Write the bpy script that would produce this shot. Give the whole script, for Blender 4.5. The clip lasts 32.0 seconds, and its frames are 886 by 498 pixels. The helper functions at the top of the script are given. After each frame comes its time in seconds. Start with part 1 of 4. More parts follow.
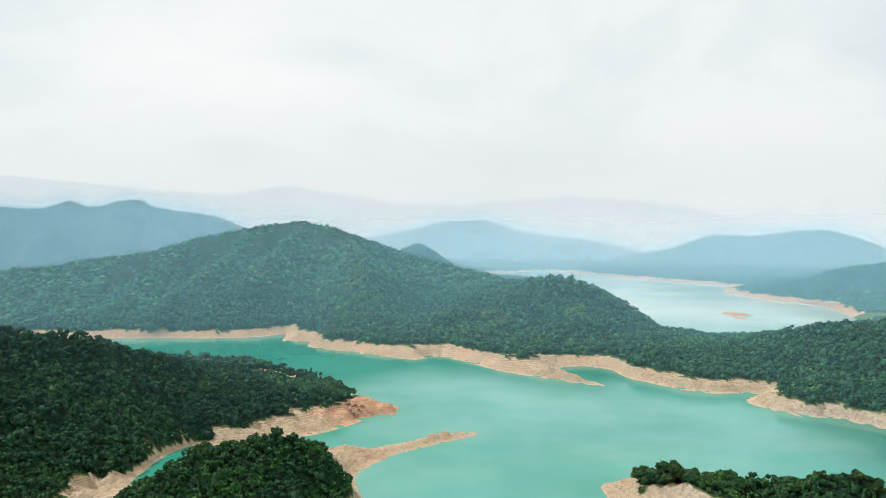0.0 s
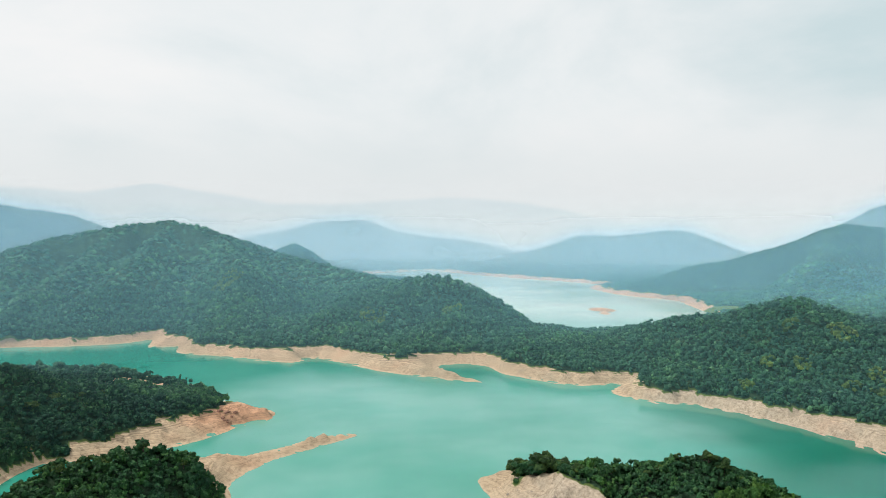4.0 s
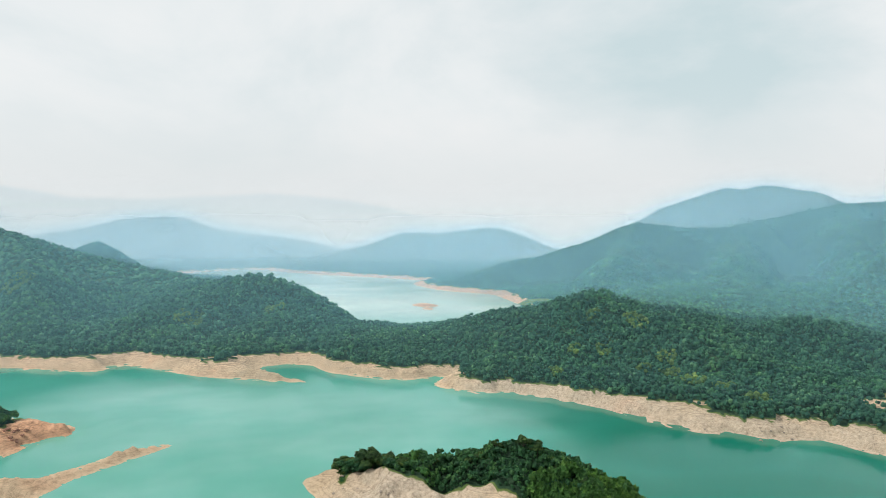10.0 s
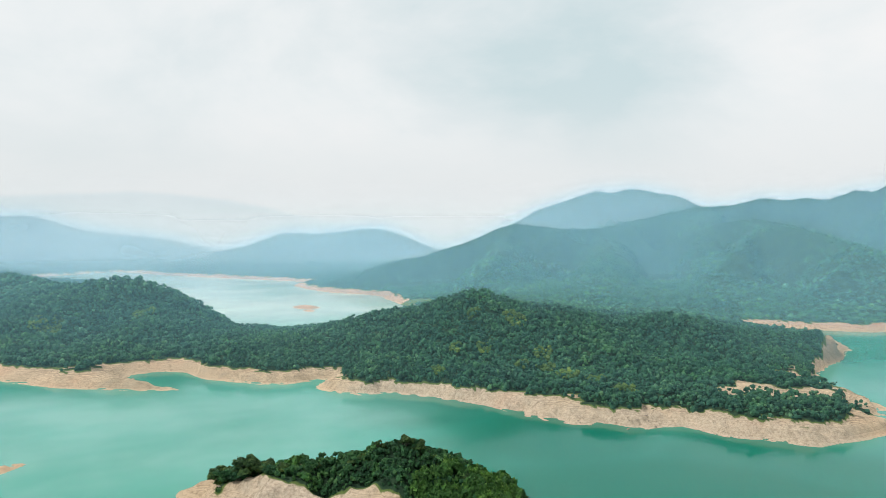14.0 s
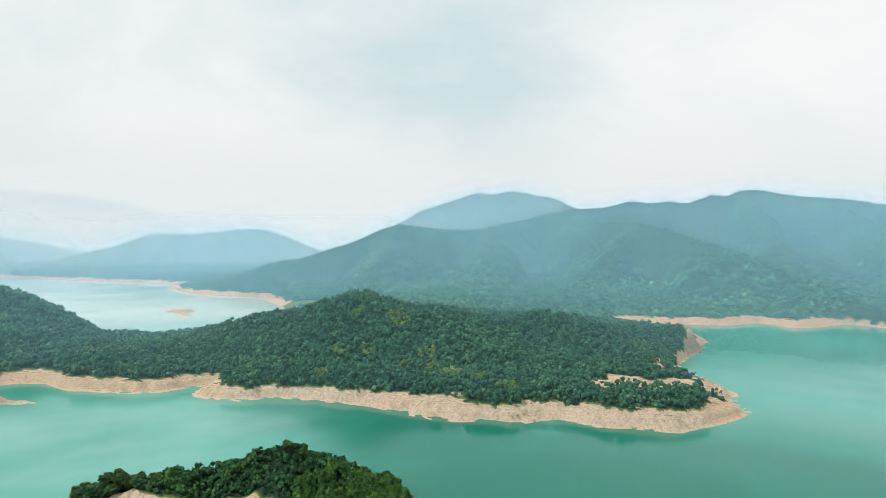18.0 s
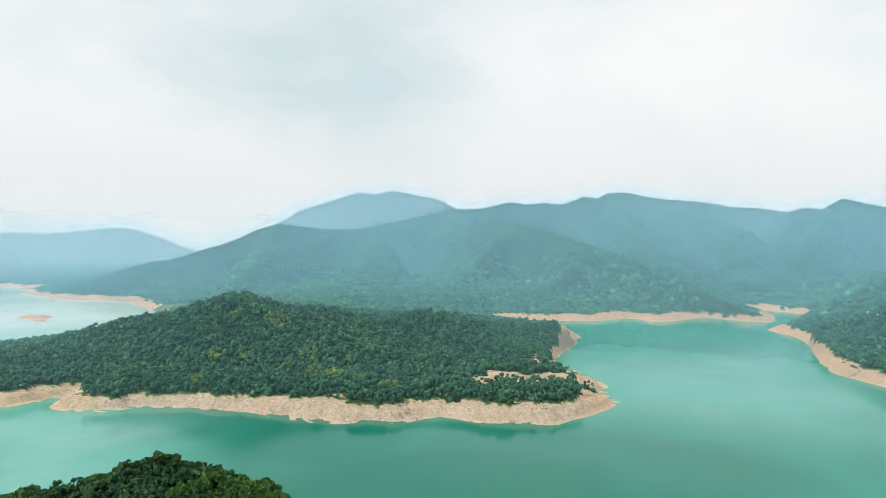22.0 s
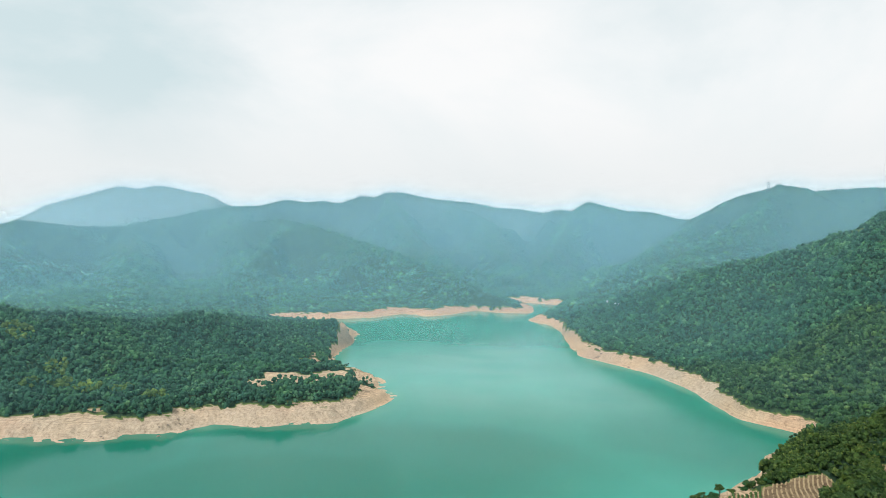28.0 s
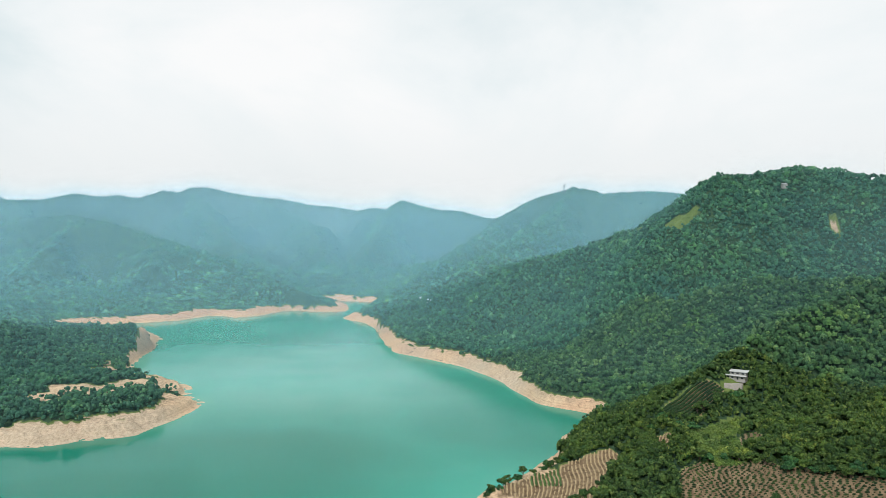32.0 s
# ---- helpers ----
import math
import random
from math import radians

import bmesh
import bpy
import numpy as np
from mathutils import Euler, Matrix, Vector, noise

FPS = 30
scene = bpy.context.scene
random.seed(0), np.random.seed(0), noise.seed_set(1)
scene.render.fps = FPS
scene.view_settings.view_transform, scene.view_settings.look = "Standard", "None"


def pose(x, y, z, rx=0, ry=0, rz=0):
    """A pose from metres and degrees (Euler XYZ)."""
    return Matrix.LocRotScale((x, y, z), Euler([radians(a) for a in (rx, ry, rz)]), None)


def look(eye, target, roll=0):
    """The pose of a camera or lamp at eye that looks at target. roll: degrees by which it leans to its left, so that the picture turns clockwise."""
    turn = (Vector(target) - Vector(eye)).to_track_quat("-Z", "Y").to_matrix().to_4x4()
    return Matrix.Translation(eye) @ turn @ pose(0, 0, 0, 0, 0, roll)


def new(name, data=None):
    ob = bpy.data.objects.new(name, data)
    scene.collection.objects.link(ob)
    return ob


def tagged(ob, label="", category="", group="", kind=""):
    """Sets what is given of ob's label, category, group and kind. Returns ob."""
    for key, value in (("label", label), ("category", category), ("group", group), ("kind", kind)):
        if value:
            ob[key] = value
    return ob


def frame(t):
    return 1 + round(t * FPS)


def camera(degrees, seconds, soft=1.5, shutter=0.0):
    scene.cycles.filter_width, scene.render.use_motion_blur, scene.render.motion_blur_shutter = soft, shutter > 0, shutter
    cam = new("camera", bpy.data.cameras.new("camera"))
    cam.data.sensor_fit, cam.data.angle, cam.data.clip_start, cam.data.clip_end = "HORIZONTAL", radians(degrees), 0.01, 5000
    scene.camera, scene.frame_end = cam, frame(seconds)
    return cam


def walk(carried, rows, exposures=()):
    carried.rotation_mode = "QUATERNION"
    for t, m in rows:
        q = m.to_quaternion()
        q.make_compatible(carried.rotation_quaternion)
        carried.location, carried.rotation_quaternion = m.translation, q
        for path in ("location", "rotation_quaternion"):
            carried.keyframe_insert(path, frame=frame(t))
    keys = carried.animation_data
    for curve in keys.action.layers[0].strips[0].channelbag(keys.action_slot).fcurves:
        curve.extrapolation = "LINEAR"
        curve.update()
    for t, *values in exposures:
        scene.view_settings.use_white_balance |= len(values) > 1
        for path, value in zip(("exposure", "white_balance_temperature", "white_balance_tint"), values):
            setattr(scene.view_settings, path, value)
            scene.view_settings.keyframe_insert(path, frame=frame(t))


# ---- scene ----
cam = camera(65.13, 32.0, soft=0.6)
EYE = 120.0
# seconds, turn, tilt and lean in degrees: the drone hovers and turns to its right
TURN = [
    (0, -0, -0.79, -0.18),
    (1, -2.52, -0.78, -0.18),
    (2, -5.02, -0.77, -0.16),
    (3, -7.54, -0.76, -0.13),
    (3.5, -8.8, -0.76, -0.12),
    (5.5, -13.6, -0.74, -0.11),
    (6, -14.8, -0.74, -0.1),
    (7, -17.24, -0.76, -0.1),
    (8, -19.66, -0.81, -0.08),
    (9, -22.06, -0.9, -0.04),
    (10, -24.44, -0.96, -0.03),
    (11, -26.85, -0.96, -0.03),
    (12, -29.24, -0.97, -0.05),
    (13, -31.69, -0.94, -0.04),
    (14, -34.13, -0.9, -0.03),
    (14.5, -35.29, -0.9, -0.03),
    (16.5, -40.05, -0.87, -0.04),
    (17, -41.27, -0.86, -0.05),
    (18, -43.69, -0.84, -0.06),
    (19, -46.05, -0.83, -0.09),
    (20, -48.48, -0.82, -0.1),
    (21, -50.95, -0.83, -0.08),
    (22, -53.4, -0.84, -0.07),
    (23, -56.05, -0.84, -0.08),
    (24, -58.84, -0.85, -0.09),
    (25, -62.04, -0.87, -0.08),
    (25.5, -63.67, -0.88, -0.08),
    (27.5, -69.99, -0.93, -0.1),
    (28, -71.54, -0.96, -0.11),
    (29, -74.64, -1, -0.12),
    (30, -78.24, -1.03, -0.13),
    (31, -82.19, -1.06, -0.14),
    (32, -86.76, -1.1, -0.16),
]
walk(cam, [(t, pose(0, 0, EYE, 90 + tilt, lean, turn)) for t, turn, tilt, lean in TURN],
     ((0.0, -0.03), (3.0, -0.09), (8.5, -0.11), (13.0, -0.09), (18.0, -0.04), (32.0, 0.0)))

# ---- world and sun ----
def node(tree, kind, ins=None, **props):
    n = tree.nodes.new(kind)
    for k, v in props.items():
        setattr(n, k, v)
    for k, v in (ins or {}).items():
        if isinstance(v, bpy.types.NodeSocket):
            tree.links.new(v, n.inputs[k])
        else:
            n.inputs[k].default_value = v
    return n


def ramp(tree, fac, stops):
    n = tree.nodes.new("ShaderNodeValToRGB")
    el = n.color_ramp.elements
    while len(el) < len(stops):
        el.new(0.5)
    for e, (p, c) in zip(el, stops):
        e.position, e.color = p, (*c, 1) if len(c) == 3 else c
    tree.links.new(fac, n.inputs[0])
    return n.outputs[0]


SUN_ELEVATION, SUN_TURN = radians(48), radians(-72)
world = bpy.data.worlds.new("overcast_sky")
scene.world = world
world.use_nodes = True
wt = world.node_tree
wt.nodes.clear()
sky = node(wt, "ShaderNodeTexSky", sky_type="NISHITA", sun_disc=False, sun_elevation=SUN_ELEVATION,
           sun_rotation=SUN_TURN, air_density=1.2, dust_density=3.0)
where = node(wt, "ShaderNodeTexCoord").outputs["Generated"]
flat = node(wt, "ShaderNodeMapping", {"Vector": where, "Scale": (1.0, 1.0, 1.9)}).outputs[0]
big = node(wt, "ShaderNodeTexNoise", {"Vector": flat, "Scale": 2.1, "Detail": 7.0, "Roughness": 0.56, "Distortion": 0.3}).outputs["Fac"]


def cloud_mass(centre, inner, outer, weight):
    """A broad darker (or, with a negative weight, brighter) mass in the cloud deck."""
    away_from = node(wt, "ShaderNodeVectorMath", {0: where, 1: centre}, operation="DISTANCE").outputs["Value"]
    return node(wt, "ShaderNodeMapRange", {0: away_from, 1: inner, 2: outer, 3: weight, 4: 0.0}, interpolation_type="SMOOTHSTEP").outputs[0]


# grey cloud bases over the peninsula, and the lit billows beside them
for centre, inner, outer, weight in (((0.70, 0.67, 0.22), 0.03, 0.22, 0.13), ((0.56, 0.80, 0.20), 0.02, 0.16, 0.07), ((0.88, 0.44, 0.20), 0.03, 0.19, -0.09),
                                     ((0.30, 0.92, 0.24), 0.02, 0.2, 0.03), ((0.97, -0.16, 0.19), 0.02, 0.13, -0.07), ((0.99, 0.05, 0.29), 0.03, 0.16, 0.05)):
    big = node(wt, "ShaderNodeMath", {0: big, 1: cloud_mass(centre, inner, outer, weight)}, operation="SUBTRACT").outputs[0]
cloud = ramp(wt, big, [(0.25, (0.66, 0.79, 0.82)), (0.40, (0.80, 0.875, 0.895)), (0.52, (0.905, 0.945, 0.955)), (0.66, (0.985, 0.99, 0.99))])
# an even pale veil towards the horizon
rise = node(wt, "ShaderNodeSeparateXYZ", {0: where}).outputs[2]
veil = node(wt, "ShaderNodeMapRange", {0: rise, 1: 0.05, 2: 0.22, 3: 0.85, 4: 0.0}, interpolation_type="SMOOTHSTEP").outputs[0]
veiled = node(wt, "ShaderNodeMix", {"Factor": veil, 6: cloud, 7: (0.855, 0.885, 0.895, 1)}, data_type="RGBA")
cloud = veiled.outputs[2]
bg_sky = node(wt, "ShaderNodeBackground", {"Color": sky.outputs[0], "Strength": 0.1})
bg_cloud = node(wt, "ShaderNodeBackground", {"Color": cloud, "Strength": 1.0})
both = node(wt, "ShaderNodeMixShader", {0: 0.96, 1: bg_sky.outputs[0], 2: bg_cloud.outputs[0]})
node(wt, "ShaderNodeOutputWorld", {"Surface": both.outputs[0]})

sun = new("sun", bpy.data.lights.new("sun", "SUN"))
sun.data.energy, sun.data.angle, sun.data.color = 3.4, radians(4), (1.0, 0.96, 0.9)
sun.matrix_world = look((math.sin(SUN_TURN) * 100, math.cos(SUN_TURN) * 100, 100 * math.tan(SUN_ELEVATION)), (0, 0, 0))


# ---- materials ----
def material(name):
    m = bpy.data.materials.new(name)
    m.use_nodes = True
    t = m.node_tree
    bsdf = next(n for n in t.nodes if n.type == "BSDF_PRINCIPLED")
    return m, t, bsdf


def noise_tex(t, vec, scale, detail=4.0, rough=0.55):
    return node(t, "ShaderNodeTexNoise", {"Vector": vec, "Scale": scale, "Detail": detail, "Roughness": rough}).outputs["Fac"]


def mix(t, fac, a, b, blend="MIX"):
    n = node(t, "ShaderNodeMix", {"Factor": fac}, data_type="RGBA", blend_type=blend)
    for k, v in ((6, a), (7, b)):
        if isinstance(v, bpy.types.NodeSocket):
            t.links.new(v, n.inputs[k])
        else:
            n.inputs[k].default_value = (*v, 1)
    return n.outputs[2]


def bump(t, bsdf, height, strength, distance):
    b = node(t, "ShaderNodeBump", {"Height": height, "Strength": strength, "Distance": distance})
    t.links.new(b.outputs[0], bsdf.inputs["Normal"])


def earth_colour(t, pos):
    """Drained lake bank: tan and pinkish soil with level bands left by the falling water."""
    sep = node(t, "ShaderNodeSeparateXYZ", {0: pos})
    wob = noise_tex(t, pos, 0.03, 3)
    lift = node(t, "ShaderNodeMath", {0: wob, 1: 1.2, 2: sep.outputs[2]}, operation="MULTIPLY_ADD").outputs[0]
    band = node(t, "ShaderNodeTexNoise", {"W": lift, "Scale": 2.0, "Detail": 3.0, "Roughness": 0.7}, noise_dimensions="1D").outputs["Fac"]
    patch = noise_tex(t, pos, 0.018, 4)
    base = ramp(t, patch, [(0.3, (0.43, 0.335, 0.23)), (0.47, (0.525, 0.405, 0.28)), (0.58, (0.545, 0.41, 0.28)), (0.72, (0.54, 0.355, 0.235))])
    col = mix(t, 0.9, base, ramp(t, band, [(0.3, (0.62, 0.59, 0.55)), (0.46, (0.95, 0.94, 0.93)), (0.7, (1.18, 1.17, 1.14))]), "MULTIPLY")
    grit = noise_tex(t, pos, 0.35, 6, 0.7)
    col = mix(t, 0.8, col, ramp(t, grit, [(0.3, (0.42, 0.39, 0.36)), (0.47, (0.95, 0.95, 0.95)), (0.75, (1.2, 1.2, 1.17))]), "MULTIPLY")
    wet = ramp(t, lift, [(0.0, (0.55, 0.5, 0.45)), (0.9, (0.6, 0.55, 0.5)), (1.0, (1, 1, 1))])
    steep = node(t, "ShaderNodeSeparateXYZ", {0: node(t, "ShaderNodeNewGeometry").outputs["Normal"]}).outputs[2]
    rock = ramp(t, noise_tex(t, pos, 0.6, 6, 0.75), [(0.3, (0.16, 0.145, 0.125)), (0.55, (0.36, 0.32, 0.27)), (0.75, (0.5, 0.45, 0.38))])
    col = mix(t, ramp(t, steep, [(0.55, (0.45,) * 3), (0.8, (0.0,) * 3)]), col, rock)
    rocky = node(t, "ShaderNodeAttribute", attribute_name="rocky").outputs["Fac"]
    vein = ramp(t, noise_tex(t, pos, 0.5, 6, 0.75), [(0.3, (0.16, 0.14, 0.115)), (0.47, (0.42, 0.36, 0.29)), (0.7, (0.6, 0.53, 0.43))])
    col = mix(t, node(t, "ShaderNodeMath", {0: rocky, 1: 0.75}, operation="MULTIPLY").outputs[0], col, vein)
    # runnels washed down the bank
    drawn = node(t, "ShaderNodeMapping", {"Vector": pos, "Scale": (0.42, 0.42, 0.05)}).outputs[0]
    runnel = node(t, "ShaderNodeTexNoise", {"Vector": drawn, "Scale": 1.0, "Detail": 5.0, "Roughness": 0.7, "Distortion": 0.6}).outputs["Fac"]
    worn = node(t, "ShaderNodeMath", {0: rocky, 1: 0.5, 2: 0.2}, operation="MULTIPLY_ADD").outputs[0]
    col = mix(t, worn, col, mix(t, 1.0, col, ramp(t, runnel, [(0.34, (0.45, 0.42, 0.39)), (0.44, (0.95, 0.94, 0.92)), (0.56, (1.15, 1.13, 1.1)), (0.68, (1.32, 1.3, 1.25))]), "MULTIPLY"))
    grit = node(t, "ShaderNodeMath", {0: runnel, 1: 0.8, 2: grit}, operation="MULTIPLY_ADD").outputs[0]
    ruddy = node(t, "ShaderNodeAttribute", attribute_name="ruddy").outputs["Fac"]
    col = mix(t, ruddy, col, mix(t, 1.0, col, (1.12, 0.74, 0.62), "MULTIPLY"))
    return col, band, grit


def ground_material():
    m, t, b = material("hill_ground")
    pos = node(t, "ShaderNodeNewGeometry").outputs["Position"]
    col, band, grit = earth_colour(t, pos)
    cover = node(t, "ShaderNodeAttribute", attribute_name="cover").outputs["Fac"]
    leaf = noise_tex(t, pos, 0.09, 5, 0.7)
    drift = noise_tex(t, pos, 0.006, 4)
    # ground under the trees, darkened to pass for shade between the crowns
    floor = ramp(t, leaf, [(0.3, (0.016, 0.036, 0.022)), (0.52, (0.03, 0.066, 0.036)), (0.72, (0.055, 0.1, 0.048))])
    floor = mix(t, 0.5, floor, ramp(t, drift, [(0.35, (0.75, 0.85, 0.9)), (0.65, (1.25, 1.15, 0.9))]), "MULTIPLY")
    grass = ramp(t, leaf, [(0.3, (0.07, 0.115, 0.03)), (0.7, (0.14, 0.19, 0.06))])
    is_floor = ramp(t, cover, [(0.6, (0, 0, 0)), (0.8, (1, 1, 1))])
    is_grass = ramp(t, cover, [(0.2, (0, 0, 0)), (0.42, (1, 1, 1))])
    tilled = node(t, "ShaderNodeAttribute", attribute_name="tilled").outputs["Fac"]
    soil = ramp(t, noise_tex(t, pos, 0.25, 5, 0.7), [(0.3, (0.085, 0.06, 0.036)), (0.5, (0.165, 0.12, 0.072)), (0.75, (0.27, 0.205, 0.13))])
    col = mix(t, tilled, col, soil)
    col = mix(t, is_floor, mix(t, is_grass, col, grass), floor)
    t.links.new(col, b.inputs["Base Color"])
    b.inputs["Roughness"].default_value = 0.95
    b.inputs["Specular IOR Level"].default_value = 0.15
    h = node(t, "ShaderNodeMath", {0: band, 1: 0.5, 2: grit}, operation="MULTIPLY_ADD").outputs[0]
    bump(t, b, h, 0.9, 1.5)
    return m


def leaf_material(name, dark, mid, light, warm=0.12):
    m, t, b = material(name)
    geo = node(t, "ShaderNodeNewGeometry")
    pos = geo.outputs["Position"]
    each = geo.outputs["Random Per Island"]
    def shade(c, *k):
        return tuple(a * b for a, b in zip(c, k))
    tone = ramp(t, each, [(0.0, shade(dark, 0.75, 0.75, 0.75)), (0.12, dark), (0.35, shade(mid, 0.85, 0.9, 1.0)), (0.6, mid), (0.82, shade(mid, 1.2, 1.15, 1.05)), (0.93, light), (1.0, shade(light, 1.5, 1.35, 1.4))])
    tree = noise_tex(t, pos, 0.13, 2, 0.5)
    tone = mix(t, 0.9, tone, ramp(t, tree, [(0.3, (0.66, 0.72, 0.76)), (0.45, (0.92, 0.95, 1.0)), (0.55, (1.08, 1.05, 1.0)), (0.7, (1.35, 1.27, 1.1))]), "MULTIPLY")
    leaf = noise_tex(t, pos, 1.1, 5, 0.8)
    drift = noise_tex(t, pos, 0.008, 3)
    stand = noise_tex(t, pos, 0.035, 3, 0.6)
    tone = mix(t, 0.75, tone, ramp(t, leaf, [(0.3, (0.4, 0.45, 0.45)), (0.5, (1, 1, 1)), (0.7, (1.6, 1.55, 1.4))]), "MULTIPLY")
    tone = mix(t, 0.8, tone, ramp(t, drift, [(0.35, (0.78, 0.9, 0.95)), (0.5, (1, 1, 1)), (0.68, (1.25, 1.15, 0.9))]), "MULTIPLY")
    tone = mix(t, 0.9, tone, ramp(t, stand, [(0.35, (0.8, 0.88, 0.95)), (0.55, (1, 1, 1)), (0.69, (1.2, 1.18, 0.98)), (0.78, (1.7, 1.5, 0.95))]), "MULTIPLY")
    # stands of other kinds of tree: grey green, olive and yellow green
    kind = noise_tex(t, pos, 0.055, 3, 0.7)
    other = ramp(t, noise_tex(t, pos, 0.021, 2), [(0.36, (1.45, 1.3, 1.4)), (0.48, (1.0, 1.0, 1.0)), (0.56, (1.45, 1.25, 1.0)), (0.66, (1.45, 1.4, 0.95))])
    tone = mix(t, ramp(t, kind, [(0.46, (0,) * 3), (0.6, (0.9,) * 3)]), tone, mix(t, 1.0, tone, other, "MULTIPLY"))
    t.links.new(tone, b.inputs["Base Color"])
    b.inputs["Roughness"].default_value = 0.7
    b.inputs["Specular IOR Level"].default_value = 0.2
    bump(t, b, leaf, 1.0, 1.5)
    return m


def water_material():
    m, t, b = material("green_water")
    pos = node(t, "ShaderNodeNewGeometry").outputs["Position"]
    drift = noise_tex(t, pos, 0.006, 3)
    col = ramp(t, drift, [(0.35, (0.01, 0.22, 0.16)), (0.65, (0.034, 0.285, 0.222))])
    shoal = node(t, "ShaderNodeAttribute", attribute_name="shoal").outputs["Fac"]
    paleness = noise_tex(t, pos, 0.02, 3)
    shoal = node(t, "ShaderNodeMath", {0: shoal, 1: ramp(t, paleness, [(0.35, (0.25,) * 3), (0.65, (0.85,) * 3)])}, operation="MULTIPLY").outputs[0]
    col = mix(t, shoal, col, (0.1, 0.33, 0.19))
    # haze and sky reflection over the far lake, put into the water colour
    far_haze_tone = node(t, "ShaderNodeAttribute", attribute_name="paleness").outputs["Fac"]
    col = mix(t, far_haze_tone, col, ramp(t, drift, [(0.35, (0.37, 0.5, 0.41)), (0.65, (0.53, 0.58, 0.485))]))
    # dark hill reflections and pale sky sheen, both put into the water colour
    hill_reflection = node(t, "ShaderNodeAttribute", attribute_name="hill_reflection").outputs["Fac"]
    col = mix(t, hill_reflection, col, (0.0006, 0.13, 0.086))
    sky_sheen = node(t, "ShaderNodeAttribute", attribute_name="sky_sheen").outputs["Fac"]
    sheen_mix = node(t, "ShaderNodeMath", {0: sky_sheen, 1: ramp(t, noise_tex(t, pos, 0.011, 3), [(0.35, (0.4,) * 3), (0.62, (1.0,) * 3)])}, operation="MULTIPLY").outputs[0]
    col = mix(t, sheen_mix, col, (0.155, 0.375, 0.32))
    t.links.new(col, b.inputs["Base Color"])
    b.inputs["IOR"].default_value, b.inputs["Specular IOR Level"].default_value = 1.33, 0.24
    breeze = noise_tex(t, pos, 0.008, 3)
    t.links.new(ramp(t, breeze, [(0.4, (0.12,) * 3), (0.62, (0.17,) * 3)]), b.inputs["Roughness"])
    ripple = noise_tex(t, pos, 0.7, 3)
    bump(t, b, ripple, 0.05, 0.1)
    return m


def plain(name, colour, rough=0.8, scale=1.0, spread=0.25, metal=0.0):
    m, t, b = material(name)
    pos = node(t, "ShaderNodeNewGeometry").outputs["Position"]
    n = noise_tex(t, pos, scale, 5, 0.65)
    lo, hi = tuple(c * (1 - spread) for c in colour), tuple(min(1, c * (1 + spread)) for c in colour)
    t.links.new(ramp(t, n, [(0.3, lo), (0.7, hi)]), b.inputs["Base Color"])
    b.inputs["Roughness"].default_value, b.inputs["Metallic"].default_value = rough, metal
    bump(t, b, n, 0.3, 0.05)
    return m


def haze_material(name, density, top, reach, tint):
    """Sheet standing in for haze: lets most light through, scatters the rest, thins out upwards."""
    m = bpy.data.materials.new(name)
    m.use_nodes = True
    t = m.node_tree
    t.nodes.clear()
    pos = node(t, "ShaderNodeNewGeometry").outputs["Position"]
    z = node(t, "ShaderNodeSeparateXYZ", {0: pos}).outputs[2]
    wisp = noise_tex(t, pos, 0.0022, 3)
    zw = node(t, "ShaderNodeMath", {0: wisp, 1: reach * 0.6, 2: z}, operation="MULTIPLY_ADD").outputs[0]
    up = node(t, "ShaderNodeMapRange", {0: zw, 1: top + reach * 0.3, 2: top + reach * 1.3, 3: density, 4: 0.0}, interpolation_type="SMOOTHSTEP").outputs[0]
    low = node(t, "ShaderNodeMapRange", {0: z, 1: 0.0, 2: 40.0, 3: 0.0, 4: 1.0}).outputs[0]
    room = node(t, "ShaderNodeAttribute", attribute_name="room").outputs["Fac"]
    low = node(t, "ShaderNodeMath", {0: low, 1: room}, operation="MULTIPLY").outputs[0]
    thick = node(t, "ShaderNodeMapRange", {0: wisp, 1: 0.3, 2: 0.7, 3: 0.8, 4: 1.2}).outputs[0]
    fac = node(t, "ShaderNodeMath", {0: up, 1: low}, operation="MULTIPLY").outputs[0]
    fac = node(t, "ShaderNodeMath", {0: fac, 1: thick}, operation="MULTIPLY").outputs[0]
    # normal fixed upward: sun and sky brighten every sheet alike, whichever way it faces
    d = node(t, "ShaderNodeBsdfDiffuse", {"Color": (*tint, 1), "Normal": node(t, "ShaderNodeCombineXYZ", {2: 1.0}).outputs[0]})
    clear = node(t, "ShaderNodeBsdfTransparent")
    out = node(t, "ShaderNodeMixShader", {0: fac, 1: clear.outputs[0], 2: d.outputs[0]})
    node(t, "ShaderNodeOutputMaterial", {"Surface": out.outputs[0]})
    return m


GROUND = ground_material()
WATER = water_material()


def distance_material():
    m = bpy.data.materials.new("far_mountain_haze_glow")
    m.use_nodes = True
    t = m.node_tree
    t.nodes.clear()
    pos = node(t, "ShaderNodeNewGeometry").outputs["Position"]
    # the range glows by itself: its pale haze is painted as emission
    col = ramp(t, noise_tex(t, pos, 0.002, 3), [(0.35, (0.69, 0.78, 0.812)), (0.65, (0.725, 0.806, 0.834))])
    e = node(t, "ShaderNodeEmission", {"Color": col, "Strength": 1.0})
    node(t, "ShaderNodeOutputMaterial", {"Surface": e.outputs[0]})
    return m


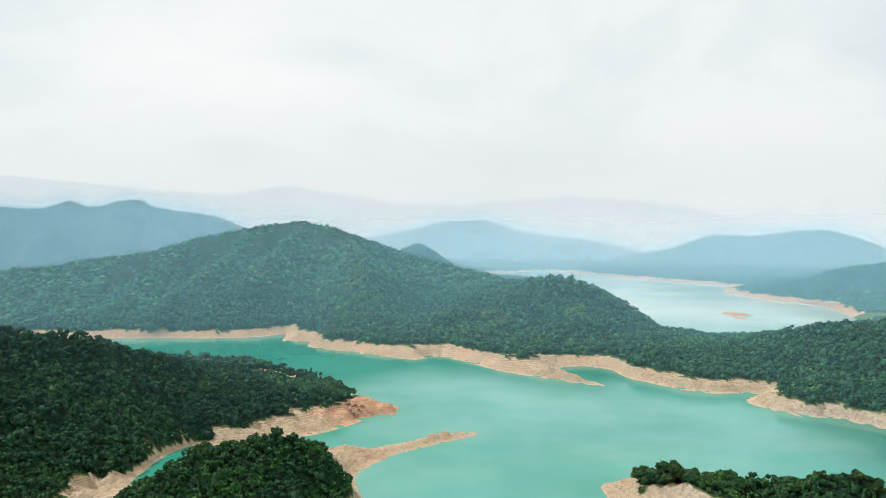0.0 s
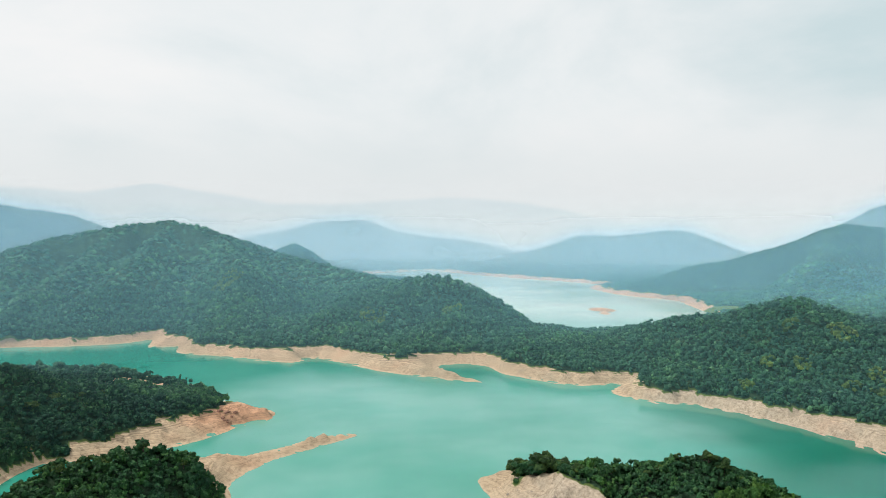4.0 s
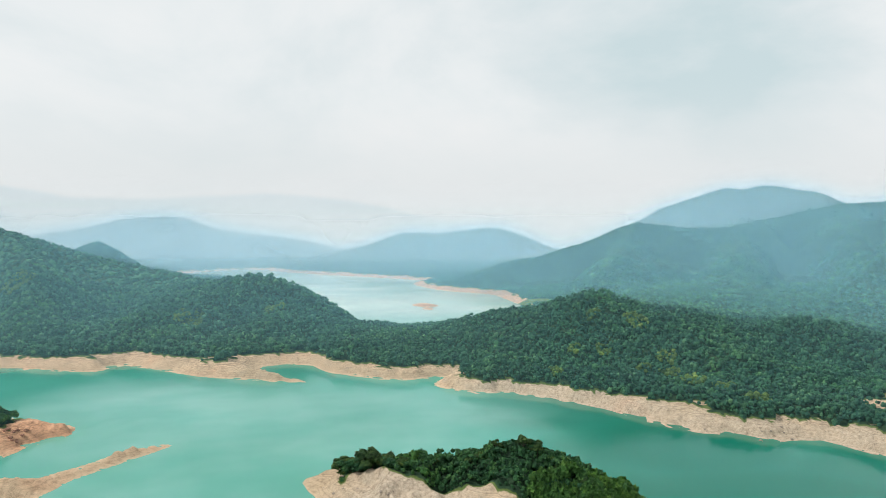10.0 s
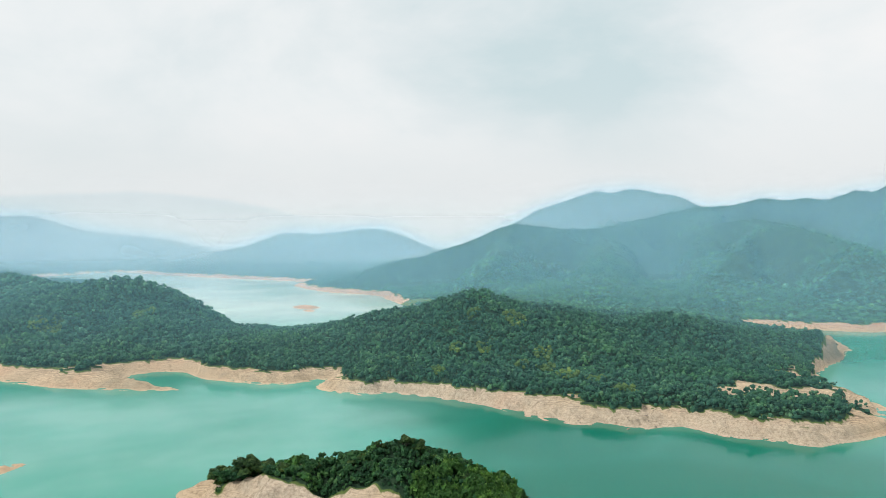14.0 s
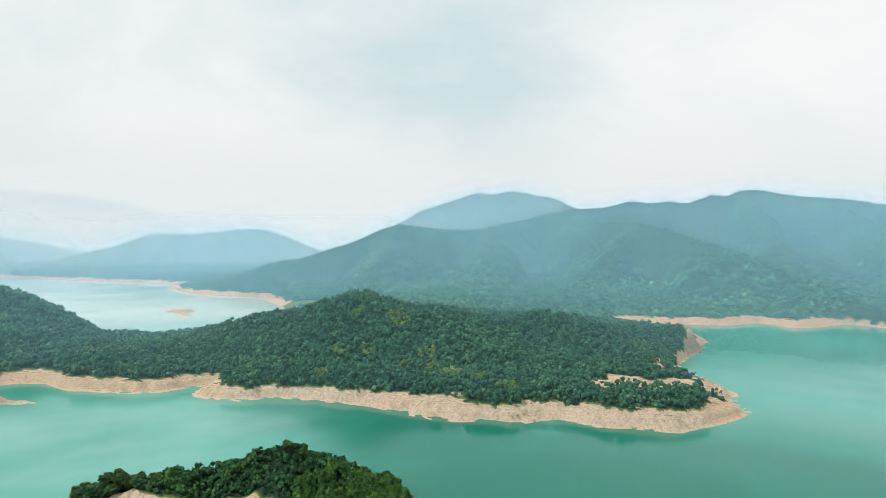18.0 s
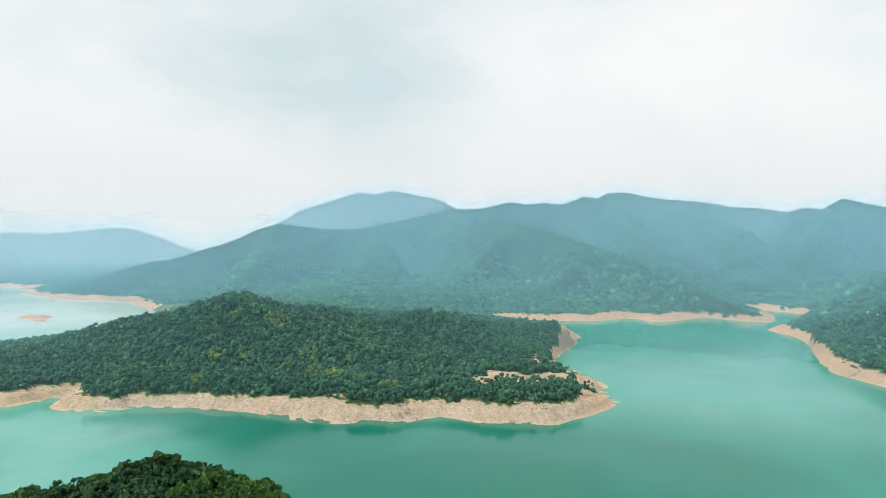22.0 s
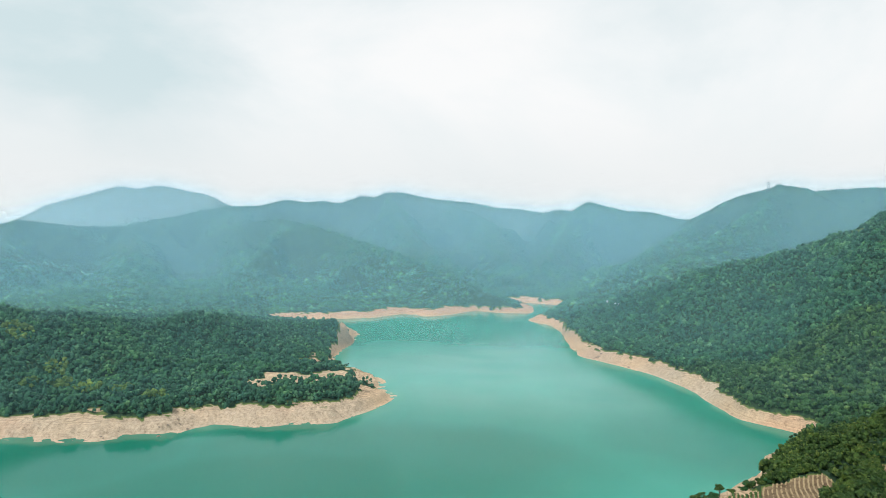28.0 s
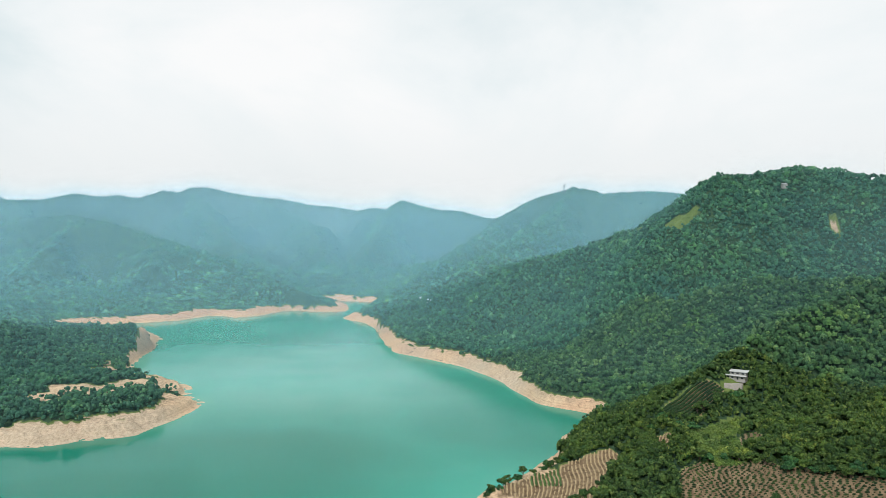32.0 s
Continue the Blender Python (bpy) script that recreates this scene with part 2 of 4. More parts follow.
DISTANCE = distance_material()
LEAF = leaf_material("broadleaf_foliage", (0.02, 0.074, 0.045), (0.036, 0.122, 0.07), (0.062, 0.165, 0.088))
# darker copy of the leaf colour, with the slope's shade put in
LEAF_SHADED = leaf_material("shade_darkened_foliage", (0.013, 0.055, 0.032), (0.026, 0.096, 0.05), (0.05, 0.14, 0.062))
BAMBOO = leaf_material("bamboo_foliage", (0.03, 0.09, 0.02), (0.055, 0.15, 0.03), (0.09, 0.2, 0.045))
# warmer copy: sunlight on the near slope is put into the leaf colour
LEAF_WARM = leaf_material("sun_tinted_foliage", (0.022, 0.06, 0.018), (0.05, 0.104, 0.028), (0.092, 0.15, 0.04))
# halfway tone, to blend the painted sunlight into the plain leaf colour
LEAF_SLOPE = leaf_material("hillside_foliage", (0.021, 0.067, 0.03), (0.043, 0.112, 0.047), (0.076, 0.158, 0.062))
LEAF_FRESH = leaf_material("headland_foliage", (0.02, 0.07, 0.03), (0.036, 0.12, 0.045), (0.064, 0.165, 0.056))
LEAF_LIGHT = leaf_material("young_foliage", (0.06, 0.115, 0.032), (0.092, 0.162, 0.043), (0.125, 0.2, 0.06))
BARK = plain("bark", (0.12, 0.1, 0.08), 0.9, 3.0)

# ---- plan: the waterlines, in metres from below the drone ----
NORTH = [(-655, 769), (-554, 805), (-447, 826), (-344, 838), (-288, 834), (-223, 846), (-198, 877), (-188, 809), (-158, 814), (-150, 771), (-111, 741), (-60, 706), (-25, 687), (-5, 710), (26, 672), (59, 624), (104, 585), (135, 569), (122, 604), (106, 644), (132, 656), (157, 639), (161, 605), (189, 555), (212, 541)]
PENINSULA = [(225, 541), (247, 541), (225, 515), (242, 472), (266, 464), (293, 417), (304, 394), (306, 360), (318, 320), (329, 310), (339, 287), (355, 286), (374, 278), (376, 249), (388, 236), (401, 207), (444, 198), (483, 197), (507, 217), (533, 228), (567, 265), (565, 294), (650, 330), (755, 356), (809, 390), (845, 457), (864, 528)]
EAST = [(904, 499), (917, 459), (947, 420), (1006, 400), (983, 349), (1017, 327), (1087, 307), (1074, 263), (1085, 215), (1182, 229), (1252, 261), (1226, 194), (1103, 193), (995, 201), (934, 156), (873, 133), (719, 96), (681, 66), (644, 28), (606, 1), (551, -21), (497, -43), (473, -71), (445, -66), (415, -50), (388, -43), (350, -24), (330, -10), (315, 2)]
SOUTH = [(250, -13), (167, 30), (117, 68), (124, 116), (174, 193), (211, 242), (212, 271), (209, 301), (191, 323), (163, 336), (134, 343), (107, 343), (87, 342), (78, 335), (79, 306), (86, 281), (98, 262), (120, 238), (118, 205), (90, 160), (15, 109), (0, 120), (-12, 220), (-35, 314), (-42, 344), (-42, 359), (-26, 385), (6, 410), (23, 425), (17, 432), (-1, 427), (-27, 405), (-43, 395), (-60, 394)]
WEST = [(-77, 390), (-112, 374), (-121, 350), (-131, 322), (-142, 302), (-149, 306), (-152, 335), (-154, 360), (-153, 385), (-146, 399), (-130, 403), (-113, 408), (-83, 419), (-68, 431), (-53, 457), (-36, 467), (-25, 480), (-34, 503), (-61, 518), (-83, 568), (-119, 611), (-147, 634), (-189, 656), (-260, 658), (-357, 659), (-433, 629), (-502, 590)]
FAR_LAKE = [(47, 2387), (189, 2484), (418, 2652), (520, 2324), (649, 2025), (744, 1780), (663, 1643), (647, 1417), (693, 1281), (656, 1136), (619, 1034), (476, 922), (358, 837), (292, 823), (276, 844), (278, 893), (293, 961), (331, 1186), (356, 1486), (343, 1913), (207, 2163)]
LAKES = [NORTH + PENINSULA + EAST + SOUTH + WEST, FAR_LAKE]
# low mounds: x, y, radius and height
ISLETS = [(477, 1126, 22, 3.5), (458, 1068, 10, 2.5), (-147, 300, 25, 4.0)]

# ridge lines: x, y and height of the ground
RIDGES = [
    [(-751, 936, 64), (-644, 1008, 73), (-581, 1042, 79), (-475, 1091, 100), (-396, 1119, 122), (-328, 1137, 135), (-230, 1157, 150), (-152, 1140, 126), (-76, 1117, 103), (-21, 1090, 88), (57, 1058, 68), (79, 1007, 59), (100, 935, 61), (121, 892, 70), (147, 873, 73), (179, 857, 65), (199, 839, 53), (228, 819, 38), (241, 807, 23)],
    [(189, 632, 20), (241, 679, 16), (288, 645, 28), (323, 613, 44), (360, 577, 52), (372, 545, 64), (388, 522, 70), (411, 508, 64), (452, 476, 52), (486, 446, 44), (537, 418, 46), (578, 394, 41), (622, 383, 28), (669, 361, 29), (707, 352, 26)],
    [(410, 255, 13), (440, 232, 12), (475, 214, 8)],
    [(697, 1495, 21), (846, 1431, 70), (955, 1376, 99), (1028, 1338, 130), (1089, 1305, 157), (1231, 1279, 145), (1353, 1262, 147), (1501, 1205, 181), (1643, 1140, 209), (1677, 1103, 213), (1727, 1044, 229), (1755, 1009, 222), (1792, 963, 226), (1826, 920, 224), (1869, 879, 245), (1911, 853, 239), (1975, 840, 260), (2005, 791, 251), (2049, 703, 240), (2074, 644, 233), (2099, 583, 225), (2125, 512, 210), (2142, 466, 209), (2165, 392, 195)],
    [(1643, 1140, 201), (1419, 1024, 151), (1328, 799, 156), (1285, 654, 125), (1235, 508, 92), (1169, 373, 54), (1089, 262, 21)],
    [(1643, 1140, 201), (1380, 960, 135), (1190, 800, 78), (1050, 690, 26)],
    [(1353, 1262, 132), (1170, 1070, 104), (990, 900, 52), (900, 800, 22)],
    [(1089, 1305, 147), (950, 1190, 92), (830, 1090, 40)],
    [(1979, 839, 252), (1720, 690, 175), (1480, 540, 100), (1330, 430, 60)],
    [(2053, 693, 234), (1820, 480, 165), (1560, 370, 95), (1400, 320, 48)],
    [(1936, 236, 213), (1700, 250, 140), (1480, 260, 70)],
    [(1587, -206, 224), (1400, -130, 165), (1180, -40, 110), (1000, 30, 70)],
    [(-230, 1157, 145), (-250, 1040, 100), (-290, 930, 45)],
    [(-152, 1140, 126), (-110, 990, 82), (-95, 860, 35)],
    [(-396, 1119, 117), (-420, 1000, 75), (-430, 900, 30)],
    [(2047, 370, 190), (2012, 326, 202), (1971, 275, 196), (1935, 226, 218), (1926, 173, 205), (1919, 118, 193), (1912, 53, 189), (1900, -36, 170)],
    [(1750, -33, 163), (1671, -114, 206), (1587, -206, 231), (1627, -276, 222), (1656, -386, 229), (1615, -532, 204), (1540, -700, 195)],
    [(1676, -115, 203), (1400, 14, 114), (1196, 102, 57), (1039, 154, 19)],
    [(869, 138, 21), (846, 78, 42), (824, -4, 75), (792, -94, 100), (757, -150, 124), (719, -199, 154), (683, -228, 179), (699, -264, 177), (710, -306, 188), (715, -358, 185), (698, -391, 175), (640, -600, 190)],
    [(560, -420, 130), (467, -309, 109), (453, -255, 93), (441, -225, 83), (431, -187, 70), (400, -143, 51), (368, -97, 36)],
    [(1721, 2080, 171), (1799, 2013, 230), (1889, 1929, 268), (1958, 1859, 303), (2002, 1812, 299), (2041, 1768, 312), (2104, 1692, 297), (2141, 1646, 286), (2171, 1606, 265), (2220, 1537, 220), (2267, 1467, 182)],
    [(-1654, 1874, 206), (-1251, 2165, 220), (-1188, 2199, 240), (-1147, 2221, 224), (-1098, 2246, 227), (-1057, 2266, 241), (-998, 2292, 246), (-972, 2303, 229), (-927, 2322, 202), (-873, 2343, 175), (-797, 2370, 140), (-781, 2375, 138)],
    [(-1111, 2406, 211), (-1035, 2440, 238), (-982, 2461, 236), (-904, 2491, 214), (-823, 2519, 208), (-739, 2545, 172), (-679, 2561, 138)],
    [(-137, 1795, 75), (-65, 1799, 113), (-21, 1800, 90), (38, 1800, 49)],
    [(640, 2830, 10), (886, 2761, 87), (1056, 2701, 147), (1183, 2648, 138), (1397, 2541, 167), (1555, 2448, 103), (1654, 2382, 63), (1749, 2313, 103), (1858, 2227, 162)],
    [(-519, 3461, 109), (-239, 3492, 152), (-12, 3500, 210), (216, 3493, 216), (413, 3476, 154), (741, 3421, 113), (1000, 3354, 54)],
    [(-338, 382, 70), (-259, 404, 63), (-244, 413, 62), (-220, 426, 57), (-197, 436, 50), (-175, 445, 41), (-150, 456, 29), (-135, 469, 22), (-114, 492, 14), (-89, 512, 9)],
    [(-129, 249, 13), (-116, 265, 19), (-104, 282, 31), (-81, 299, 30), (-72, 312, 29), (-56, 310, 24), (-46, 307, 14)],
    [(95, 311, 9), (110, 296, 17), (124, 289, 15), (132, 284, 14), (141, 278, 18), (154, 271, 24), (165, 260, 23), (171, 246, 17), (175, 231, 13), (172, 205, 12)],
    [(-300, -250, 70), (0, -300, 60), (250, -280, 70), (467, -309, 109)],
    [(-600, 200, 90), (-338, 382, 70)],
    [(-101, 1105, 102), (-123, 1048, 74), (-146, 974, 47), (-165, 910, 25), (-172, 868, 13)],
    [(-20, 1060, 76), (-66, 983, 43), (-108, 899, 20), (-133, 845, 4)],
    [(143, 873, 67), (80, 846, 49), (43, 814, 35), (10, 770, 14)],
    [(189, 839, 50), (142, 767, 31), (110, 706, 14)],
    [(-290, 1134, 139), (-325, 1040, 92), (-350, 947, 56), (-353, 860, 26)],
]


# ---- shape of the land ----
def smooth_line(points, closed, step):
    """A rounded line through the points."""
    p = np.array(points, float)
    n = len(p)
    out = []
    for i in range(n if closed else n - 1):
        a, b, c, d = (p[(i + k) % n] if closed else p[min(max(i + k, 0), n - 1)] for k in (-1, 0, 1, 2))
        m = max(2, int(np.linalg.norm(c[:2] - b[:2]) / step))
        for k in range(m):
            u = k / m
            t1, t2 = (c - a) * 0.35, (d - b) * 0.35
            out.append((2 * u**3 - 3 * u**2 + 1) * b + (u**3 - 2 * u**2 + u) * t1 + (3 * u**2 - 2 * u**3) * c + (u**3 - u**2) * t2)
    if not closed:
        out.append(p[-1])
    return np.array(out)


def lattice(ix, iy, seed):
    h = (ix.astype(np.int64) * 374761393 + iy.astype(np.int64) * 668265263 + seed * 974711) & 0x7FFFFFFF
    h = (h ^ (h >> 13)) * 1274126177 & 0x7FFFFFFF
    return ((h ^ (h >> 16)) & 0xFFFF) / 65535.0


def value_noise(x, y, size, seed):
    u, v = x / size, y / size
    i, j = np.floor(u), np.floor(v)
    a, b = u - i, v - j
    a, b = a * a * (3 - 2 * a), b * b * (3 - 2 * b)
    n00, n10, n01, n11 = (lattice(i + p, j + q, seed) for p, q in ((0, 0), (1, 0), (0, 1), (1, 1)))
    return (n00 * (1 - a) + n10 * a) * (1 - b) + (n01 * (1 - a) + n11 * a) * b


def fbm(x, y, size, seed, octaves=4):
    total, amp, norm = 0, 1.0, 0
    for k in range(octaves):
        total = total + amp * value_noise(x + 17.3 * k, y - 9.1 * k, size / 2**k, seed + k)
        norm += amp
        amp *= 0.5
    return total / norm


def to_line(x, y, line, closed):
    """Distance to a line, and the value of its third coordinate there."""
    best = np.full(x.shape, 1e12)
    value = np.zeros(x.shape)
    n = len(line)
    for i in range(n if closed else n - 1):
        a, b = line[i], line[(i + 1) % n]
        dx, dy = b[0] - a[0], b[1] - a[1]
        u = np.clip(((x - a[0]) * dx + (y - a[1]) * dy) / (dx * dx + dy * dy + 1e-9), 0, 1)
        dist = (x - a[0] - u * dx) ** 2 + (y - a[1] - u * dy) ** 2
        near = dist < best
        best = np.where(near, dist, best)
        if len(a) > 2:
            value = np.where(near, a[2] + u * (b[2] - a[2]), value)
    return np.sqrt(best), value


def inside(x, y, line):
    hit = np.zeros(x.shape, bool)
    n = len(line)
    for i in range(n):
        (ax, ay), (bx, by) = line[i], line[(i + 1) % n]
        if ay != by:
            hit ^= ((ay > y) != (by > y)) & (x < (bx - ax) * (y - ay) / (by - ay) + ax)
    return hit


SHORES = [smooth_line(p, True, 14) for p in LAKES]
CRESTS = [smooth_line(p, False, 60) for p in RIDGES]


def shore_distance(x, y):
    """Positive on land, negative in the lake."""
    d = np.full(x.shape, 1e9)
    wet = np.zeros(x.shape, bool)
    for line in SHORES:
        lo, hi = line.min(0) - 900, line.max(0) + 900
        m = (x > lo[0]) & (x < hi[0]) & (y > lo[1]) & (y < hi[1])
        dd = np.full(x.shape, 900.0)
        dd[m] = to_line(x[m], y[m], line, True)[0]
        d = np.minimum(d, dd)
        wet[m] |= inside(x[m], y[m], line)
    return np.where(wet, -d, d)


def crags(x, y):
    """Where bare rock stands out: the face of the headland and the foot of the peninsula."""
    c = np.clip(1.4 - np.hypot(x - 106, y - 274) / 38, 0, 1)
    for cx, cy in ((262, 468), (282, 440), (303, 405), (308, 365), (318, 325), (334, 305), (352, 290), (374, 265), (388, 240), (412, 208), (560, -15), (620, 15), (690, 75)):
        c = np.maximum(c, 0.75 * np.clip(1.5 - np.hypot(x - cx, y - cy) / 30, 0, 1))
    return c


def ground(x, y):
    """Height of the ground and distance to the waterline."""
    x, y = np.asarray(x, float), np.asarray(y, float)
    d = shore_distance(x + 7 * (fbm(x, y, 38, 3) - 0.5), y + 7 * (fbm(x, y, 38, 8) - 0.5))
    land = np.maximum(d, 0)
    z = 8.0 * (1 - np.exp(-land / 11)) + np.clip(land - 14, 0, 260) * 0.09
    for line in CRESTS:
        top = line[:, 2].max()
        reach = 1.9 * top + 160
        lo, hi = line.min(0) - reach, line.max(0) + reach
        m = (x > lo[0]) & (x < hi[0]) & (y > lo[1]) & (y < hi[1]) & (d > 0)
        if not m.any():
            continue
        dr, h = to_line(x[m], y[m], line, False)
        w = (land[m] / (land[m] + dr + 1e-6)) ** 0.9
        cone = np.clip(1 - dr / (1.9 * h + 140), 0, 1)
        off = np.minimum(1, dr / 110)
        near = -(0.9 * np.clip(fbm(x[m], y[m], 150, 21, 3) - 0.3, 0, 1) + 1.2 * np.clip(fbm(x[m], y[m], 290, 27, 2) - 0.35, 0, 1)) * off
        # spurs and ravines down the larger slopes
        ravine = np.abs(2 * fbm(x[m] + 40 * fbm(x[m], y[m], 120, 15, 2), y[m], 330, 71, 2) - 1) * 2.2 + np.abs(2 * fbm(x[m], y[m], 120, 73, 2) - 1) * 0.9
        far = -0.64 * np.clip(ravine, 0, 1.2) * off * off * (3 - 2 * off)
        q = np.clip((np.hypot(x[m], y[m]) - 440) / 200, 0, 1)
        gully = (near * (1 - q) + far * q) * np.minimum(1, land[m] / 60)
        h = h + np.clip(h / 60, 0, 1) * 9 * (fbm(x[m], y[m], 75, 33, 3) - 0.5)
        h = h + np.clip((np.hypot(x[m], y[m]) - 1500) / 900, 0, 1) * np.clip(h / 60, 0, 1) * 16 * (fbm(x[m], y[m], 130, 37, 4) - 0.5)
        zr = h * np.minimum(w, cone * cone * (3 - 2 * cone)) * (1 + gully)
        a, k = z[m], 4.0
        e = np.clip(0.5 + 0.5 * (zr - a) / k, 0, 1)
        z[m] = a * (1 - e) + zr * e
    # rills and slumps on the banks, but the tilled plots lie even
    even = np.ones(x.shape)
    for cx, cy, r in ((280, -106, 45), (368, -108, 22), (314, -36, 30), (330, -112, 28)):
        even = np.minimum(even, np.clip(np.hypot(x - cx, y - cy) / r - 0.6, 0.12, 1))
    rill = np.abs(fbm(x, y, 14, 40, 2) - 0.5) * 4
    furrow = np.abs(fbm(x, y, 7.5, 51, 2) - 0.5) * 4
    z = z + even * ((fbm(x, y, 30, 44) - 0.5) * 3.4 + (0.5 - rill) * 2.1) * np.minimum(1, land / 14) + (0.45 - furrow) * 2.5 * np.clip(land / 13, 0, 1) * np.clip(2 - land / 16, 0, 1)
    crag = crags(x, y) * np.clip(land / 10, 0, 1) * np.clip(3 - land / 22, 0, 1)
    # broken rock on the bare face of the headland and along the foot of the peninsula
    z = z + crag * (fbm(x, y, 26, 81, 3) - 0.5) * 9.0
    z = z + crag * (3.4 * (0.5 - np.abs(2 * fbm(x + 0.6 * y, y * 0.6, 13, 57, 3) - 1) * 1.6) + 1.2 * (fbm(x, y, 4, 58, 2) - 0.5))
    z = np.where(d < 0, np.maximum(d * 0.35, -14), z)
    for cx, cy, r, h in ISLETS:
        q = np.hypot(x - cx, (y - cy) * 0.7) / r
        z = np.maximum(z, h * (1 - q * q))
    return z, d


# bare soil, grass and forest: 0, 0.5 and 1
BARE_SPOTS = [(669, -329, 2.2), (-150, 560, 19), (-130, 551, 15), (105, 615, 34), (-48, 485, 20),
              (93, 300, 11), (98, 284, 13), (106, 272, 13), (116, 262, 14), (127, 253, 13), (134, 246, 10),
              (462, 200, 15), (485, 205, 14), (430, 204, 12), (530, 240, 18), (680, 340, 9), (707, 347, 11), (694, 343, 10), (440, 288, 8), (454, 284, 10), (464, 274, 12), (474, 262, 13), (488, 260, 12), (507, 256, 13), (522, 238, 10), (20, 420, 30), (-25, 400, 18)]
BEACH_SPOTS = [(347, -25, 5), (356, -30, 5), (365, -36, 5), (412, -52, 5), (402, -48, 5)]
GRASS_SPOTS = [(-60, 505, 9), (-132, 590, 11), (-112, 530, 8), (545, 275, 8), (127, 279, 3), (640, 1040, 40), (590, 985, 30), (545, 950, 22), (672, -181, 9), (664, -186, 9), (662, -194, 9), (752, -158, 9), (744, -163, 9)]
WOOD_SPOTS = [(-172, 341, 9), (-165, 355, 9), (-160, 370, 9), (-154, 392, 10), (-144, 409, 9), (-127, 423, 9), (-107, 446, 8), (-185, 338, 10), (374, -46, 8), (395, -50, 12), (420, -60, 12), (445, -74, 9), (590, 312, 14), (612, 333, 14), (632, 348, 14), (655, 356, 11), (-112, 500, 26), (-90, 508, 19), (-74, 500, 11), (398, 287, 9), (411, 272, 9), (423, 256, 9), (445, 240, 10), (468, 230, 9), (488, 223, 6), (186, 272, 15), (193, 250, 16), (190, 290, 11), (194, 228, 14), (178, 300, 10)]
# tilled plots and the meadow beside them, as outlines
LAKESIDE_PLOT = [(326, -12), (330, -22), (329, -36), (333, -38), (338, -62), (326, -67), (304, -52), (288, -45), (290, -30), (310, -8)]
TEA_PLOT = [(357, -88), (369, -102), (381, -117), (383, -125), (378, -130), (371, -125), (359, -114), (353, -104)]
BROWN_PLOT = [(299, -84), (310, -96), (304, -103), (299, -118), (289, -122), (278, -131), (263, -151), (236, -136), (240, -128), (258, -108), (272, -78)]
SMALL_PLOT = [(340, -84), (341, -92), (326, -88), (326, -83)]
UPPER_PLOT = [(332, -121), (335, -131), (313, -125), (316, -117)]
MEADOW = [(340, -99), (352, -117), (358, -133), (345, -131), (335, -121), (316, -117), (297, -117), (301, -101), (312, -96)]
YARD = [(372, -128), (381, -129), (388, -133), (388, -145), (380, -145), (373, -137)]
LIGHT_PATCH = [(366, -98), (373, -105), (379, -112), (377, -114), (368, -106)]
PLOTS = [(MEADOW, 0.5), (LAKESIDE_PLOT, 0.0), (TEA_PLOT, 0.0), (BROWN_PLOT, 0.0), (SMALL_PLOT, 0.0), (UPPER_PLOT, 0.0), (YARD, 0.5), (LIGHT_PATCH, 0.5)]


def cover_at(x, y, z, d):
    edge = 7.6 + 4.0 * (fbm(x, y, 45, 60, 3) - 0.5)
    c = np.clip((z - edge) / 0.7, 0, 1)
    rough = 8 * (fbm(x, y, 14, 90, 2) - 0.5)
    for cx, cy, r in BARE_SPOTS:
        c = np.minimum(c, np.clip((np.hypot(x - cx, y - cy) + rough - r) / 2.5, 0, 1))
    for cx, cy, r in WOOD_SPOTS:
        c = np.where((np.hypot(x - cx, y - cy) + rough * 0.6 < r) & (d > 4.5), 1.0, c)
    for cx, cy, r in BEACH_SPOTS:
        c = np.where(np.hypot(x - cx, y - cy) + rough * 0.4 < r, 0.0, c)
    for cx, cy, r in GRASS_SPOTS:
        c = np.where(np.hypot(x - cx, y - cy) + rough < r, 0.5, c)
    for outline, value in PLOTS:
        m = (np.hypot(x - outline[0][0], y - outline[0][1]) < 90)
        hit = np.zeros(x.shape, bool)
        hit[m] = inside(x[m], y[m], outline)
        c = np.where(hit, value, c)
    return c


def link_mesh(name, verts, faces, mat, smooth=True):
    """A mesh from arrays; faces all have the same number of corners."""
    me = bpy.data.meshes.new(name)
    k = faces.shape[1]
    me.vertices.add(len(verts))
    me.vertices.foreach_set("co", np.ascontiguousarray(verts, np.float32).ravel())
    me.loops.add(faces.size)
    me.loops.foreach_set("vertex_index", np.ascontiguousarray(faces, np.int32).ravel())
    me.polygons.add(len(faces))
    me.polygons.foreach_set("loop_start", np.arange(0, faces.size, k, dtype=np.int32))
    me.polygons.foreach_set("loop_total", np.full(len(faces), k, np.int32))
    me.update(calc_edges=True)
    me.polygons.foreach_set("use_smooth", np.full(len(faces), smooth))
    me.materials.append(mat)
    return me


LAND = {}


def land_at(x, y):
    """Height, distance to the waterline and cover, read between the points of the ground's own round grid."""
    a = np.clip((np.degrees(np.arctan2(x, y)) + 37) / 0.25, 0, LAND["rows"] - 1.01)
    b = np.interp(np.hypot(x, y), LAND["rad"], np.arange(len(LAND["rad"])))
    i, j = a.astype(int), np.minimum(b.astype(int), len(LAND["rad"]) - 2)
    u, v = a - i, b - j
    return tuple((g[i, j] * (1 - v) + g[i, j + 1] * v) * (1 - u) + (g[i + 1, j] * (1 - v) + g[i + 1, j + 1] * v) * u for g in (LAND["z"], LAND["d"], LAND["c"]))


